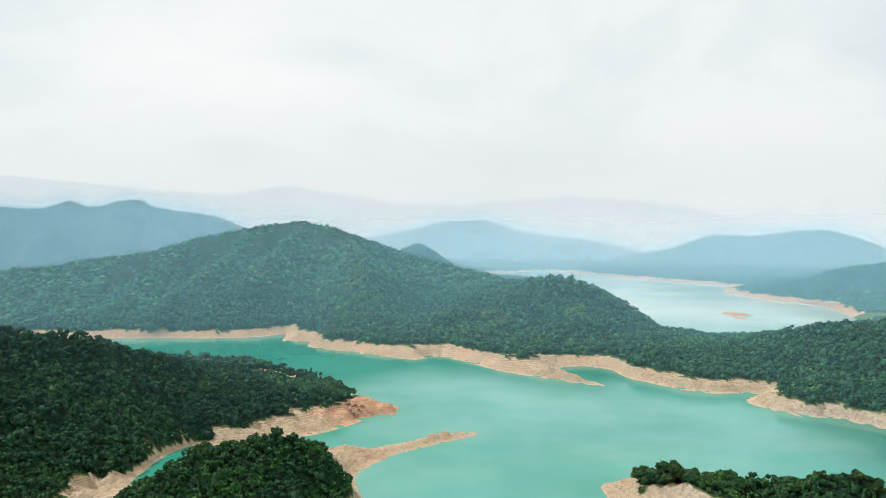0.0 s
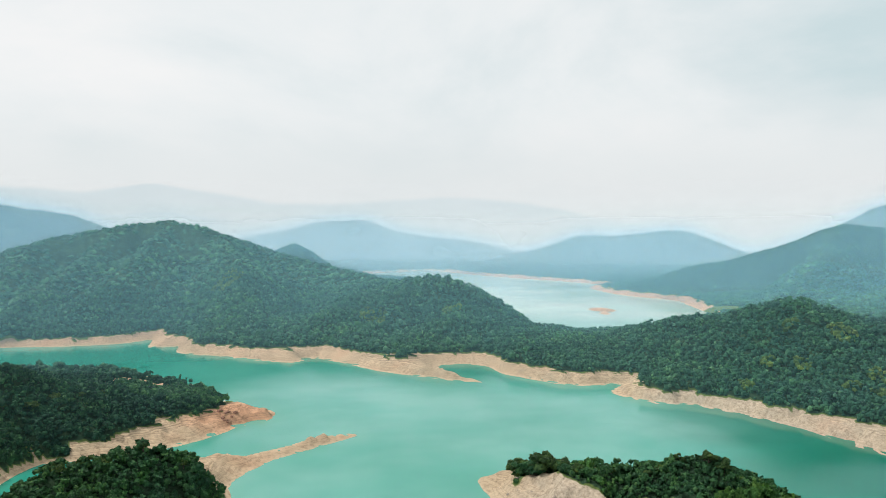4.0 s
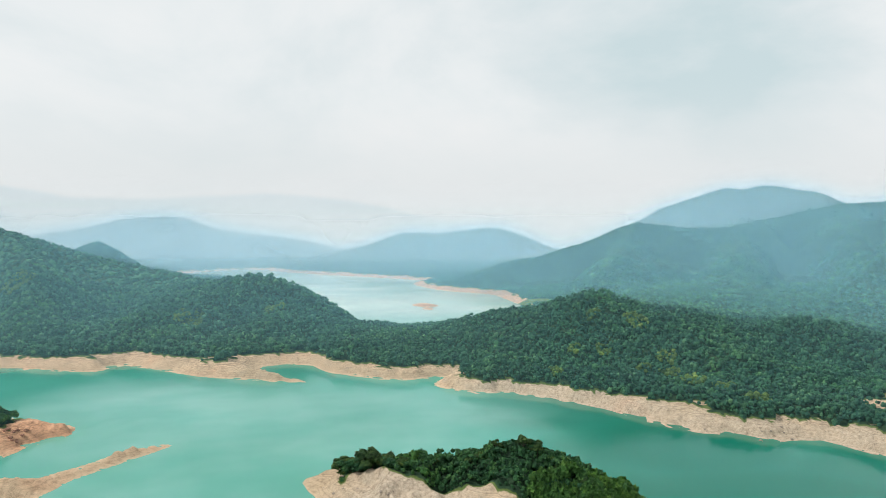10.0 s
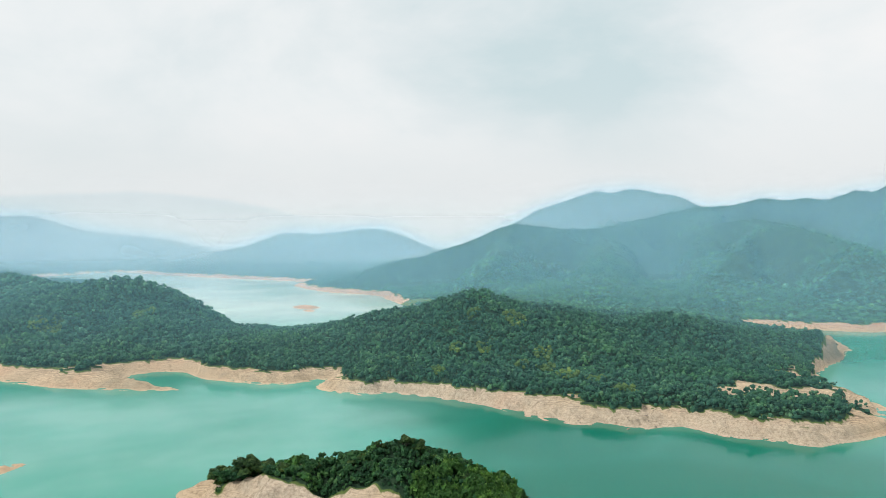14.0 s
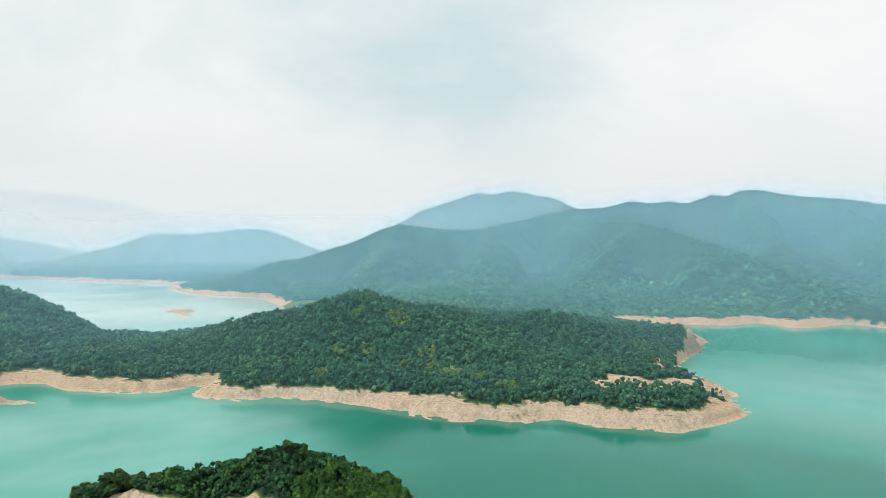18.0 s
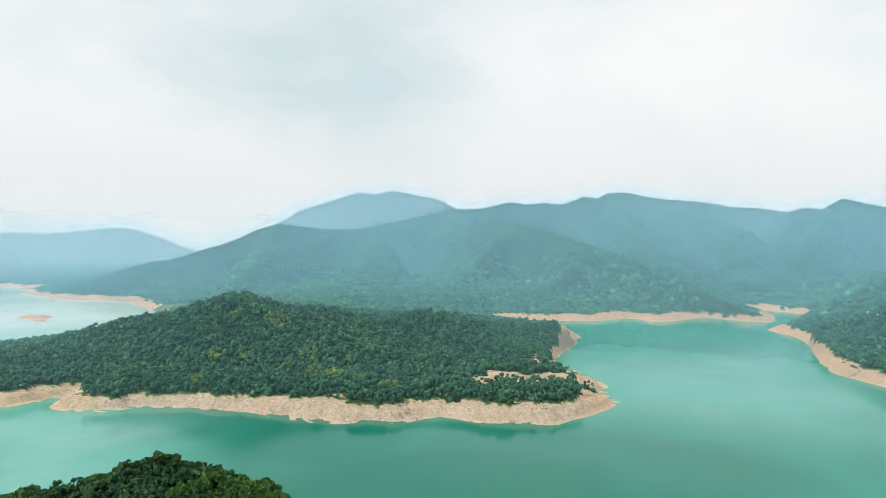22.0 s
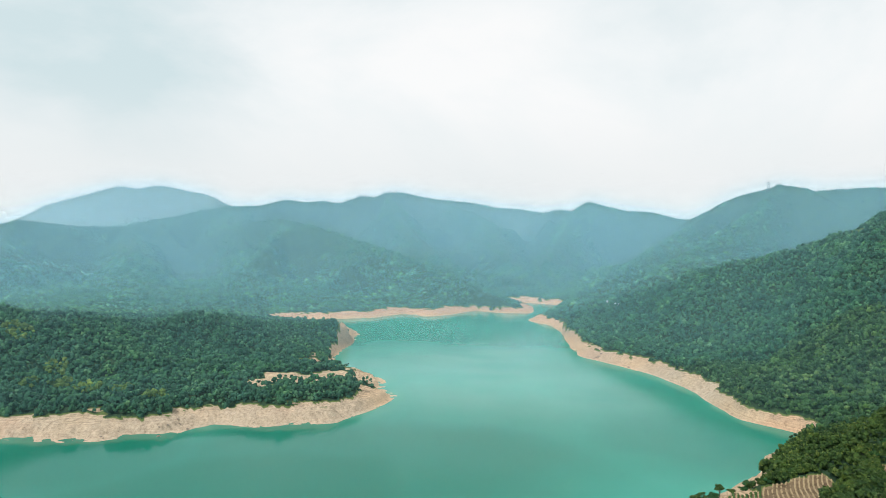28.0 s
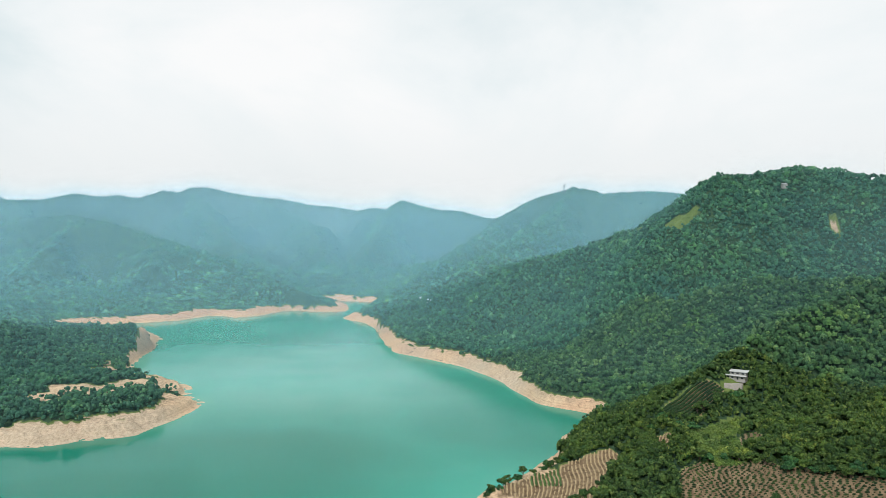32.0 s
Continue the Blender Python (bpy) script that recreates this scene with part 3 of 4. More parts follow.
def build_ground():
    fine = np.arange(-37, 124, 0.25)
    coarse = np.arange(124, 323, 3.0)
    turn = np.radians(np.concatenate([fine, coarse]))
    rad = np.concatenate([[0.0], np.arange(10, 240, 12), np.arange(240, 620, 2.6), np.arange(620, 1150, 5.2),
                          np.arange(1150, 2500, 15), np.arange(2500, 3700, 32), np.arange(3700, 5000, 100), [5200]])
    x = np.sin(turn)[:, None] * rad
    y = np.cos(turn)[:, None] * rad
    z, d = ground(x.ravel(), y.ravel())
    c = cover_at(x.ravel(), y.ravel(), z, d)
    verts = np.stack([x.ravel(), y.ravel(), z], 1)
    na, nr = len(turn), len(rad)
    LAND.update(rad=rad, rows=len(fine), z=z.reshape(na, nr), d=d.reshape(na, nr), c=c.reshape(na, nr))
    i = np.arange(na)[:, None]
    j = np.arange(nr - 1)
    a, b = i * nr + j, (i + 1) % na * nr + j
    faces = np.stack([a, a + 1, b + 1, b], -1).reshape(-1, 4)[:, ::-1]
    faces = faces[(z[faces] > -9).any(1)]
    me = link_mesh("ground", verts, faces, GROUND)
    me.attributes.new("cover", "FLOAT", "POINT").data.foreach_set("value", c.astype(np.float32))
    till = np.zeros(len(c), np.float32)
    for outline, value in PLOTS[1:-2]:
        till[inside(verts[:, 0], verts[:, 1], outline)] = 1
    me.attributes.new("tilled", "FLOAT", "POINT").data.foreach_set("value", till)
    me.attributes.new("rocky", "FLOAT", "POINT").data.foreach_set("value", crags(verts[:, 0], verts[:, 1]).astype(np.float32))
    away_far = np.clip((np.hypot(verts[:, 0], verts[:, 1]) - 600) / 500, 0, 1) * 0.55
    for cx, cy, r in ((-50, 472, 30), (-145, 556, 26), (477, 1126, 40)):
        away_far = np.maximum(away_far, 0.7 * np.clip(1.5 - np.hypot(verts[:, 0] - cx, verts[:, 1] - cy) / r, 0, 1))
    me.attributes.new("ruddy", "FLOAT", "POINT").data.foreach_set("value", away_far.astype(np.float32))
    return tagged(new("ground", me), "hilly ground with bare tan drawdown banks above the lake", "ground", kind="structure")


build_ground()
def build_water():
    """One level sheet; the shallows along the banks are marked for their paler green."""
    turn = np.radians(np.concatenate([np.arange(-37, 124, 0.6), np.arange(124, 323, 5.0)]))
    rad = np.concatenate([[0.0], np.arange(20, 240, 20), np.arange(240, 700, 5), np.arange(700, 1300, 10), np.arange(1300, 5000, 250), [4990]])
    x, y = (np.sin(turn)[:, None] * rad).ravel(), (np.cos(turn)[:, None] * rad).ravel()
    d = shore_distance(x, y)
    na, nr = len(turn), len(rad)
    a, b = np.arange(na)[:, None] * nr + np.arange(nr - 1), (np.arange(na)[:, None] + 1) % na * nr + np.arange(nr - 1)
    f = np.stack([a, b, b + 1, a + 1], -1).reshape(-1, 4)
    f = f[(d[f] < 14).any(1) | (np.hypot(x[f], y[f]) > 1300).any(1)]
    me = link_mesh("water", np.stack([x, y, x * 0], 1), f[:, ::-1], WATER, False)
    me.attributes.new("shoal", "FLOAT", "POINT").data.foreach_set("value", 0.4 * np.exp(np.minimum(d, 0) / 7).astype(np.float32))
    # grows with distance, for the painted haze on the far lake
    me.attributes.new("paleness", "FLOAT", "POINT").data.foreach_set("value", (np.clip((np.hypot(x, y) - 850) / 350, 0, 1) * (x < 800)).astype(np.float32))
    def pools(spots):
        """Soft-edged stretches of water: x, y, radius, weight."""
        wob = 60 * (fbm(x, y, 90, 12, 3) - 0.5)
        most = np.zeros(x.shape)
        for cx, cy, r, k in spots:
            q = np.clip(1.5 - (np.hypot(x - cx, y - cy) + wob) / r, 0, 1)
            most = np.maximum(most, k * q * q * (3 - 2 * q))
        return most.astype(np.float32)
    # stretches where the dark reflection of the hills is painted in
    me.attributes.new("hill_reflection", "FLOAT", "POINT").data.foreach_set("value", pools([(265, 400, 60, 0.8), (290, 300, 85, 0.9), (340, 215, 80, 0.85), (430, 120, 90, 0.45), (255, 195, 120, 0.95), (350, 130, 100, 0.8), (440, -10, 75, 0.55), (540, 30, 60, 0.35)]))
    # stretches where the bright reflection of the sky is painted in
    me.attributes.new("sky_sheen", "FLOAT", "POINT").data.foreach_set("value", pools([(40, 500, 130, 0.8), (10, 330, 110, 0.7), (150, 430, 110, 0.75), (130, 520, 90, 0.6), (560, 130, 110, 0.3), (640, 220, 120, 0.35)]))
    return tagged(new("water", me), "still turquoise green reservoir water", "water", kind="structure")


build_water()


# ---- forest ----
def away(x, y):
    return np.hypot(x, y), np.degrees(np.arctan2(x, y))


rng = np.random.default_rng(5)


def lump(levels, seed, leaves=0, leaf_size=0.1, skirt=0.45):
    """A crown of unit radius: an uneven rounded mass with a flattened foot, and tufts of leaves standing out of it."""
    r = random.Random(seed)
    bm = bmesh.new()
    bmesh.ops.create_icosphere(bm, subdivisions=levels, radius=1)
    off = Vector((r.uniform(0, 50), r.uniform(0, 50), r.uniform(0, 50)))
    for v in bm.verts:
        k = 0.82 + 0.5 * noise.noise(v.co * 1.3 + off) + (0.28 * noise.noise(v.co * 3.1 + off) if levels > 1 else 0)
        v.co = v.co * k * (r.uniform(0.74, 1.3) if levels > 1 else 1)
        v.co.z = v.co.z * (0.95 if v.co.z > 0 else skirt)
    v = np.array([v.co for v in bm.verts])
    foot = min(range(len(v)), key=lambda q: v[q][2])
    f = np.array([[q.index for q in p.verts] for p in bm.faces if (foot not in [q.index for q in p.verts] if skirt > 1 else p.calc_center_median().z > -0.12)])
    bm.free()
    if leaves:
        pick = [r.randrange(len(v)) for _ in range(leaves)]
        lv, lf = [], []
        for i, p in enumerate(pick):
            q = v[f[r.randrange(len(f))]]
            w = np.array([r.random() for _ in range(3)])
            c = (q * (w / w.sum())[:, None]).sum(0) * r.uniform(0.95, 1.16)
            if c[2] < -0.25:
                c[2] = -c[2]
            out = Vector(c).normalized()
            s = out.cross(Vector((r.gauss(0, 1), r.gauss(0, 1), r.gauss(0, 1)))).normalized()
            up = (out.cross(s) + out * r.uniform(-0.2, 0.7)).normalized()
            g = leaf_size * r.uniform(0.7, 1.5)
            for e in (s * g, -s * g, up * g * 1.5):
                lv.append(c + np.array(e))
            lf.append([len(v) + 3 * i, len(v) + 3 * i + 1, len(v) + 3 * i + 2])
        v, f = np.concatenate([v, lv]), np.concatenate([f, lf])
    return v, f


def skyline():
    """The lowest height that stands clear of the hills in front, on a coarse round grid: far slopes turned away get no trees."""
    turn, rad = np.radians(np.arange(-62, 130, 0.5)), np.arange(150, 3400, 10.0)
    x, y = np.sin(turn)[:, None] * rad, np.cos(turn)[:, None] * rad
    z = ground(x.ravel(), y.ravel())[0].reshape(x.shape)
    rise = np.maximum.accumulate((z - EYE) / rad, axis=1)
    return EYE + rise * rad


CLEAR = skyline()


def stands_clear(x, y, z):
    r, a = away(x, y)
    i = np.clip(((a + 62) / 0.5).round().astype(int), 0, CLEAR.shape[0] - 1)
    j = np.clip(((r - 150) / 10).round().astype(int), 0, CLEAR.shape[1] - 1)
    return z + np.where(r > 1400, 6, 12) > CLEAR[i, j]


def crown(seed, lobes, leaves=0):
    """A broadleaf crown of unit radius: rounded lobes heaped into a dome."""
    r = random.Random(seed)
    vs, fs, heaps, base = [], [], [], 0
    for k in range(lobes):
        u = (k + 0.5) / lobes
        up = 1 - 0.95 * u
        a = k * 2.4 + r.uniform(-0.3, 0.3)
        flat = math.sqrt(max(0, 1 - up * up))
        out = Vector((math.cos(a) * flat, math.sin(a) * flat, up))
        v, f = lump(1, seed * 50 + k, leaves, 0.3)
        size = r.uniform(0.4, 0.6)
        q = np.array(out.to_track_quat("Z", "Y").to_matrix())
        c = np.array(out) * r.uniform(0.5, 0.72) * np.array((1, 1, 0.85))
        vs.append(v * size * np.array((1, 1, 1.05)) @ q.T + c)
        fs.append(f + base)
        heaps.append((c, size))
        base += len(v)
    v, f = np.concatenate(vs), np.concatenate(fs)
    mid = v[f].mean(1)
    keep = mid[:, 2] > -0.1
    for c, size in heaps:
        keep &= np.linalg.norm(mid - c, axis=1) > 0.55 * size
    return v, f[keep]


def scatter(step, keep, facing=False):
    """Shaken grid of places where keep(x, y) holds, with the ground's height; steep slopes carry as many trees as their surface asks for."""
    lo, hi = keep[0], keep[1]
    fine = step * 0.62
    gx, gy = np.meshgrid(np.arange(lo[0], hi[0], fine), np.arange(lo[1], hi[1], fine))
    gx = gx.ravel() + rng.uniform(-0.5, 0.5, gx.size) * fine
    gy = gy.ravel() + rng.uniform(-0.5, 0.5, gy.size) * fine
    lot = rng.uniform(0, 1, gx.size)
    m = keep[2](gx, gy) & (lot < 0.6)
    gx, gy, lot = gx[m], gy[m], lot[m]
    z, d, c = land_at(gx, gy)
    m = (c > 0.75) & (d > 2)
    if facing:
        m &= stands_clear(gx, gy, z)
    gx, gy, z, lot = gx[m], gy[m], z[m], lot[m]
    rise = np.hypot(land_at(gx + 4, gy)[0] - z, land_at(gx, gy + 4)[0] - z) / 4
    m = lot < 0.385 * np.sqrt(1 + rise * rise) * 1.05
    gx, gy, z = gx[m], gy[m], z[m]
    # crowns on sharp crests sit low
    k = 12 / np.hypot(gx, gy)
    low = np.minimum(land_at(gx * (1 + k), gy * (1 + k))[0], land_at(gx * (1 - k), gy * (1 - k))[0])
    return gx, gy, np.where(np.hypot(gx, gy) > 1100, np.minimum(z, low + 6), z)


def crown_dome(x, y, cell, tall):
    """How far the foliage at a place stands above the lowest of the canopy: every tree of the closed forest is a dome of its own height."""
    i0, j0 = np.floor(x / cell), np.floor(y / cell)
    best, lift = np.full(x.shape, 1e9), np.zeros(x.shape)
    for di in (-1, 0, 1):
        for dj in (-1, 0, 1):
            i, j = i0 + di, j0 + dj
            cx, cy = (i + 0.15 + 0.7 * lattice(i, j, 91)) * cell, (j + 0.15 + 0.7 * lattice(i, j, 92)) * cell
            wide = cell * (0.5 + 0.45 * lattice(i, j, 93))
            q = ((x - cx) ** 2 + (y - cy) ** 2) / (wide * wide)
            near = q < best
            best = np.where(near, q, best)
            lift = np.where(near, tall * (0.35 + 0.95 * lattice(i, j, 94)), lift)
    return lift * np.sqrt(np.clip(1 - best, 0, 1))


def canopy(name, label, place, step, size, shapes, mat, cell, tall):
    """A closed forest: clumps of foliage heaped over the dome of each tree."""
    x, y, z = scatter(step, place, True)
    # some of the foliage hangs lower, on the flanks of the crowns
    hang = rng.uniform(0, 1, len(x))
    return forest(name, label, (x, y, z + crown_dome(x, y, cell, tall) * np.where(hang < 0.35, hang * 1.7, 1)), shapes, size, mat)


def forest(name, label, places, shapes, size, mat, tall=1.0, sink=0.0):
    x, y, z = places
    n = len(x)
    if not n:
        return None
    kind = rng.integers(0, len(shapes), n)
    vs, fs, base = [], [], 0
    for k, (v, f) in enumerate(shapes):
        m = kind == k
        c = m.sum()
        if not c:
            continue
        a = rng.uniform(0, 6.283, c)
        s = size * np.clip(rng.lognormal(-0.05, 0.3, c), 0.5, 1.9)
        st = s * rng.uniform(0.85, 1.25, c) * tall
        ca, sa = np.cos(a), np.sin(a)
        px = (v[None, :, 0] * ca[:, None] - v[None, :, 1] * sa[:, None]) * s[:, None] + x[m][:, None]
        py = (v[None, :, 0] * sa[:, None] + v[None, :, 1] * ca[:, None]) * s[:, None] + y[m][:, None]
        pz = v[None, :, 2] * st[:, None] + (z[m] + rng.uniform(0.15, 0.8, c) * 0.6 * size - sink * s)[:, None]
        vs.append(np.stack([px, py, pz], -1).reshape(-1, 3))
        fs.append((f[None] + (np.arange(c) * len(v))[:, None, None] + base).reshape(-1, 3))
        base += c * len(v)
    me = link_mesh(name, np.concatenate(vs), np.concatenate(fs), mat, False)
    return tagged(new(name, me), label, "forest", kind="stuff")


def zone(r0, r1, a0, a1):
    def keep(x, y):
        r, a = away(x, y)
        return (r >= r0) & (r < r1) & (a > a0) & (a < a1)
    return ((-r1, -r1), (r1, r1), keep)


FAR_SHAPES = [lump(1, s) for s in range(6)]
CLUMPS = [lump(1, 60 + s, skirt=1.3) for s in range(14)]
LEAFY = [lump(1, 120 + s, 9, 0.42, 1.3) for s in range(14)]
NEAR_SHAPES = [crown(40 + s, 9, 7) for s in range(10)]
# label, where, spacing and size of the clumps, their shapes, material, spacing and height of the trees
WOODS = [
    ("dense dark green forest on the slope beside the cove", zone(368, 600, -37, 0), 1.9, 1.35, LEAFY, LEAF_SHADED, 6.5, 4.6),
    ("fresh green trees and bamboo on the wooded knoll", zone(180, 368, -37, 0), 1.6, 1.1, LEAFY, LEAF_FRESH, 5.0, 3.8),
    ("dense green bushes and trees on the small headland", zone(150, 420, 0, 52), 1.6, 1.1, LEAFY, LEAF_FRESH, 5.0, 3.6),
    ("green forest on the steep slope above the lake", zone(180, 430, 84, 123), 1.6, 1.15, LEAFY, LEAF_WARM, 6.0, 4.6),
    ("dense green forest on the wooded peninsula", zone(420, 900, 17, 74), 2.0, 1.5, CLUMPS, LEAF, 6.2, 4.4),
    ("dense green forest on the long hill across the lake", zone(600, 1000, -37, 17), 2.6, 1.95, CLUMPS, LEAF, 7.5, 5.0),
    ("green forest on the steep slope above the lake", zone(430, 620, 74, 123), 1.9, 1.45, CLUMPS, LEAF_SLOPE, 6.5, 4.8),
    ("green forest on the steep slope above the lake", zone(620, 900, 74, 123), 2.3, 1.75, CLUMPS, LEAF, 7.0, 3.6),
]
for label, place, step, size, shapes, mat, cell, tall in WOODS:
    canopy("forest", label, place, step, size, shapes, mat, cell, tall)
FAR_SLOPES = [
    ("hazy green forest on the far hillsides", zone(900, 1500, 17, 123), 6.2, 4.4, 0.5),
    ("hazy green forest on the long hill across the lake", zone(1000, 1500, -37, 17), 5.6, 4.2, 0.4),
    ("blue green forest on the far mountainsides", zone(1500, 2400, -37, 123), 11.0, 7.2, 1.0),
    ("faint blue forest on the farthest ridges", zone(2400, 3300, -37, 60), 16.0, 10.0, 1.0),
]
for label, place, step, size, sink in FAR_SLOPES:
    forest("forest", label, scatter(step, place, True), FAR_SHAPES, size, LEAF, sink=sink)


# ---- distance ----
def far_range():
    crest = [(-2876, 3590, 386), (-2474, 3878, 466), (-2238, 4019, 453), (-1834, 4219, 420), (-1373, 4390, 395), (-1037, 4482, 460), (-682, 4549, 411), (-240, 4594, 351), (283, 4591, 360), (795, 4531, 396), (1312, 4409, 361), (1781, 4241, 261), (2115, 4085, 190), (2600, 3700, 120)]
    line = smooth_line(crest, False, 40)
    up = line.copy()
    up[:, 2] += (fbm(up[:, 0], up[:, 1], 160, 77) - 0.5) * 20
    rows = []
    for k, (u, back) in enumerate(((0.0, 0.90), (0.5, 0.95), (0.85, 0.98), (1.0, 1.0), (0.4, 1.05))):
        q = up.copy()
        q[:, :2] *= back
        q[:, 2] *= u
        rows.append(q)
    v = np.concatenate(rows)
    n = len(line)
    f = [(k * n + i, k * n + i + 1, (k + 1) * n + i + 1, (k + 1) * n + i) for k in range(4) for i in range(n - 1)]
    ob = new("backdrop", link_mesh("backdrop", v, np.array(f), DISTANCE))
    return tagged(ob, "faint hazy mountain range on the horizon", "mountains", kind="structure")


far_range()


HAZE_TURN, HAZE_RADII = np.arange(-44, 131, 0.5), np.arange(300, 4900, 10.0)
hx, hy = np.sin(np.radians(HAZE_TURN))[:, None] * HAZE_RADII, np.cos(np.radians(HAZE_TURN))[:, None] * HAZE_RADII
HAZE_LAND = np.maximum(ground(hx.ravel(), hy.ravel())[0].reshape(hx.shape) + 5, 0)


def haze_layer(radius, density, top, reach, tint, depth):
    """A sheet that stands in for haze, leaning away over the land. Fitted to the camera's view: it thins out where land
    lies close behind it along the eye's sight line, and the near ones fade out at the skyline seen from there."""
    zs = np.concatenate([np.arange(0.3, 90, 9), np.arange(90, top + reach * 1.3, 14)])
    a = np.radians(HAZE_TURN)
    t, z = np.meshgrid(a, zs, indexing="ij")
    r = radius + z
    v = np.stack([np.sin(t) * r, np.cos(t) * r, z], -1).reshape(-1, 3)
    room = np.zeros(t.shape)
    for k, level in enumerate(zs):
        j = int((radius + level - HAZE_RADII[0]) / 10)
        # sight line from the camera's eye through this height of the sheet
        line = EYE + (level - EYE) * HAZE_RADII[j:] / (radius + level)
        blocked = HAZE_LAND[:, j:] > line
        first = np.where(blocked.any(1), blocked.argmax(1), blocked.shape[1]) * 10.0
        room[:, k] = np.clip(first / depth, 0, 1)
        # near sheets fade just above the crests as the eye sees them
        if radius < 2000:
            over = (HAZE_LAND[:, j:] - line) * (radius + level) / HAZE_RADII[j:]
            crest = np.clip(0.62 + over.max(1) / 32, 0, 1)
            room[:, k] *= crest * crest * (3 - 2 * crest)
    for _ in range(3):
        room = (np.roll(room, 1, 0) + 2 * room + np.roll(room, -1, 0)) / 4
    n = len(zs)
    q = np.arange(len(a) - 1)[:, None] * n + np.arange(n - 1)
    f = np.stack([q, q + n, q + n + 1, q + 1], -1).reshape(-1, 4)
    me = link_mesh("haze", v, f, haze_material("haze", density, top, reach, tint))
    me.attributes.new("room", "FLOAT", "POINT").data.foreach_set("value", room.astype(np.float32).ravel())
    return tagged(new("haze", me), "thin pale blue sheet standing in for haze over the lake", "haze", group="haze layers", kind="structure")


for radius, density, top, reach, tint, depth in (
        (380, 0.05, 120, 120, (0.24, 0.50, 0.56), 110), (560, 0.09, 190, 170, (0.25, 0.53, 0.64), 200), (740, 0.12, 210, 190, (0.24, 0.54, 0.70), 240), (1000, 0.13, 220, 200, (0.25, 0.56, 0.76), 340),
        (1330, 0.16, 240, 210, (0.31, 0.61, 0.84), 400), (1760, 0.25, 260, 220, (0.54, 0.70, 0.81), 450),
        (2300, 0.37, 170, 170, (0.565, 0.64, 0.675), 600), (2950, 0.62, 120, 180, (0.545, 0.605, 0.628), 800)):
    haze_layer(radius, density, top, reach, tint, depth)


# ---- things on the near slope ----
def height(x, y):
    return float(ground(np.array([x], float), np.array([y], float))[0][0])


def mesh_of(name, bm, mat, smooth=False):
    me = bpy.data.meshes.new(name)
    bm.to_mesh(me)
    bm.free()
    me.materials.append(mat)
    if smooth:
        me.polygons.foreach_set("use_smooth", np.full(len(me.polygons), True))
    return me


def part(name, bm, mat, parent, label="", smooth=False):
    ob = new(name, mesh_of(name, bm, mat, smooth))
    ob.parent = parent
    return tagged(ob, label)


def thing(name, label, category, place, group=""):
    ob = new(name)
    ob.matrix_world = place
    return tagged(ob, label, category, group)


def box(bm, x0, x1, y0, y1, z0, z1):
    r = bmesh.ops.create_cube(bm, size=1)
    for v in r["verts"]:
        v.co = Vector((x0 + (v.co.x + 0.5) * (x1 - x0), y0 + (v.co.y + 0.5) * (y1 - y0), z0 + (v.co.z + 0.5) * (z1 - z0)))
    return r["verts"]


def bar(bm, a, b, w):
    """A square bar between two points."""
    a, b = Vector(a), Vector(b)
    q = (b - a).to_track_quat("Z", "Y").to_matrix().to_4x4()
    r = bmesh.ops.create_cube(bm, size=1)
    for v in r["verts"]:
        v.co = Matrix.Translation((a + b) / 2) @ q @ Vector((v.co.x * w, v.co.y * w, v.co.z * (b - a).length))


HEDGE = leaf_material("tea_leaves", (0.012, 0.036, 0.014), (0.022, 0.055, 0.02), (0.036, 0.076, 0.025))
DRY = plain("dry_tea_twigs", (0.3, 0.23, 0.13), 0.95, 2.0, 0.4)
CONCRETE = plain("weathered_concrete", (0.3, 0.285, 0.26), 0.9, 0.6, 0.2)
PLASTER = plain("white_plaster", (0.27, 0.27, 0.26), 0.85, 0.8, 0.12)
TIN = plain("pale_sheet_roof", (0.5, 0.52, 0.53), 0.5, 0.7, 0.1, 0.3)
PANE = plain("dark_window_glass", (0.03, 0.04, 0.05), 0.1, 0.5, 0.1)
STEEL = plain("galvanised_steel", (0.35, 0.36, 0.37), 0.5, 0.5, 0.15, 0.7)


def hedge_strip(points, width, tall, seed, gaps):
    """A clipped low hedge along a line of ground points; with gaps it breaks into single bushes."""
    r = random.Random(seed)
    bm = bmesh.new()
    side = Vector((0, 0, 1)).cross(Vector(points[-1]) - Vector(points[0])).normalized()
    runs, run = [], []
    left = 0
    for p in points:
        left -= 1
        if gaps > 0.2 and left < 0:
            left = r.choice((2, 3, 3, 4))
        if gaps and (left == 0 if gaps > 0.2 else r.random() < gaps):
            if len(run) > 1:
                runs.append(run)
            run = []
        else:
            run.append(p)
    if len(run) > 1:
        runs.append(run)
    shape = ((-1, -0.1), (-0.85, 0.62), (-0.3, 1.0), (0.35, 0.98), (0.9, 0.6), (1, -0.1))
    for run in runs:
        rows = []
        for k, p in enumerate(run):
            end = 0.55 if k in (0, len(run) - 1) else 1.0
            w, h = width * r.uniform(0.8, 1.2) * end, tall * r.uniform(0.8, 1.2) * end
            c = Vector(p) + side * r.uniform(-0.15, 0.15)
            rows.append([bm.verts.new(c + side * (u * w) + Vector((0, 0, v * h))) for u, v in shape])
        for a, b in zip(rows, rows[1:]):
            for k in range(5):
                bm.faces.new((a[k], a[k + 1], b[k + 1], b[k]))
        for row in (rows[0], rows[-1]):
            bm.faces.new(row)
    bmesh.ops.recalc_face_normals(bm, faces=bm.faces)
    return bm


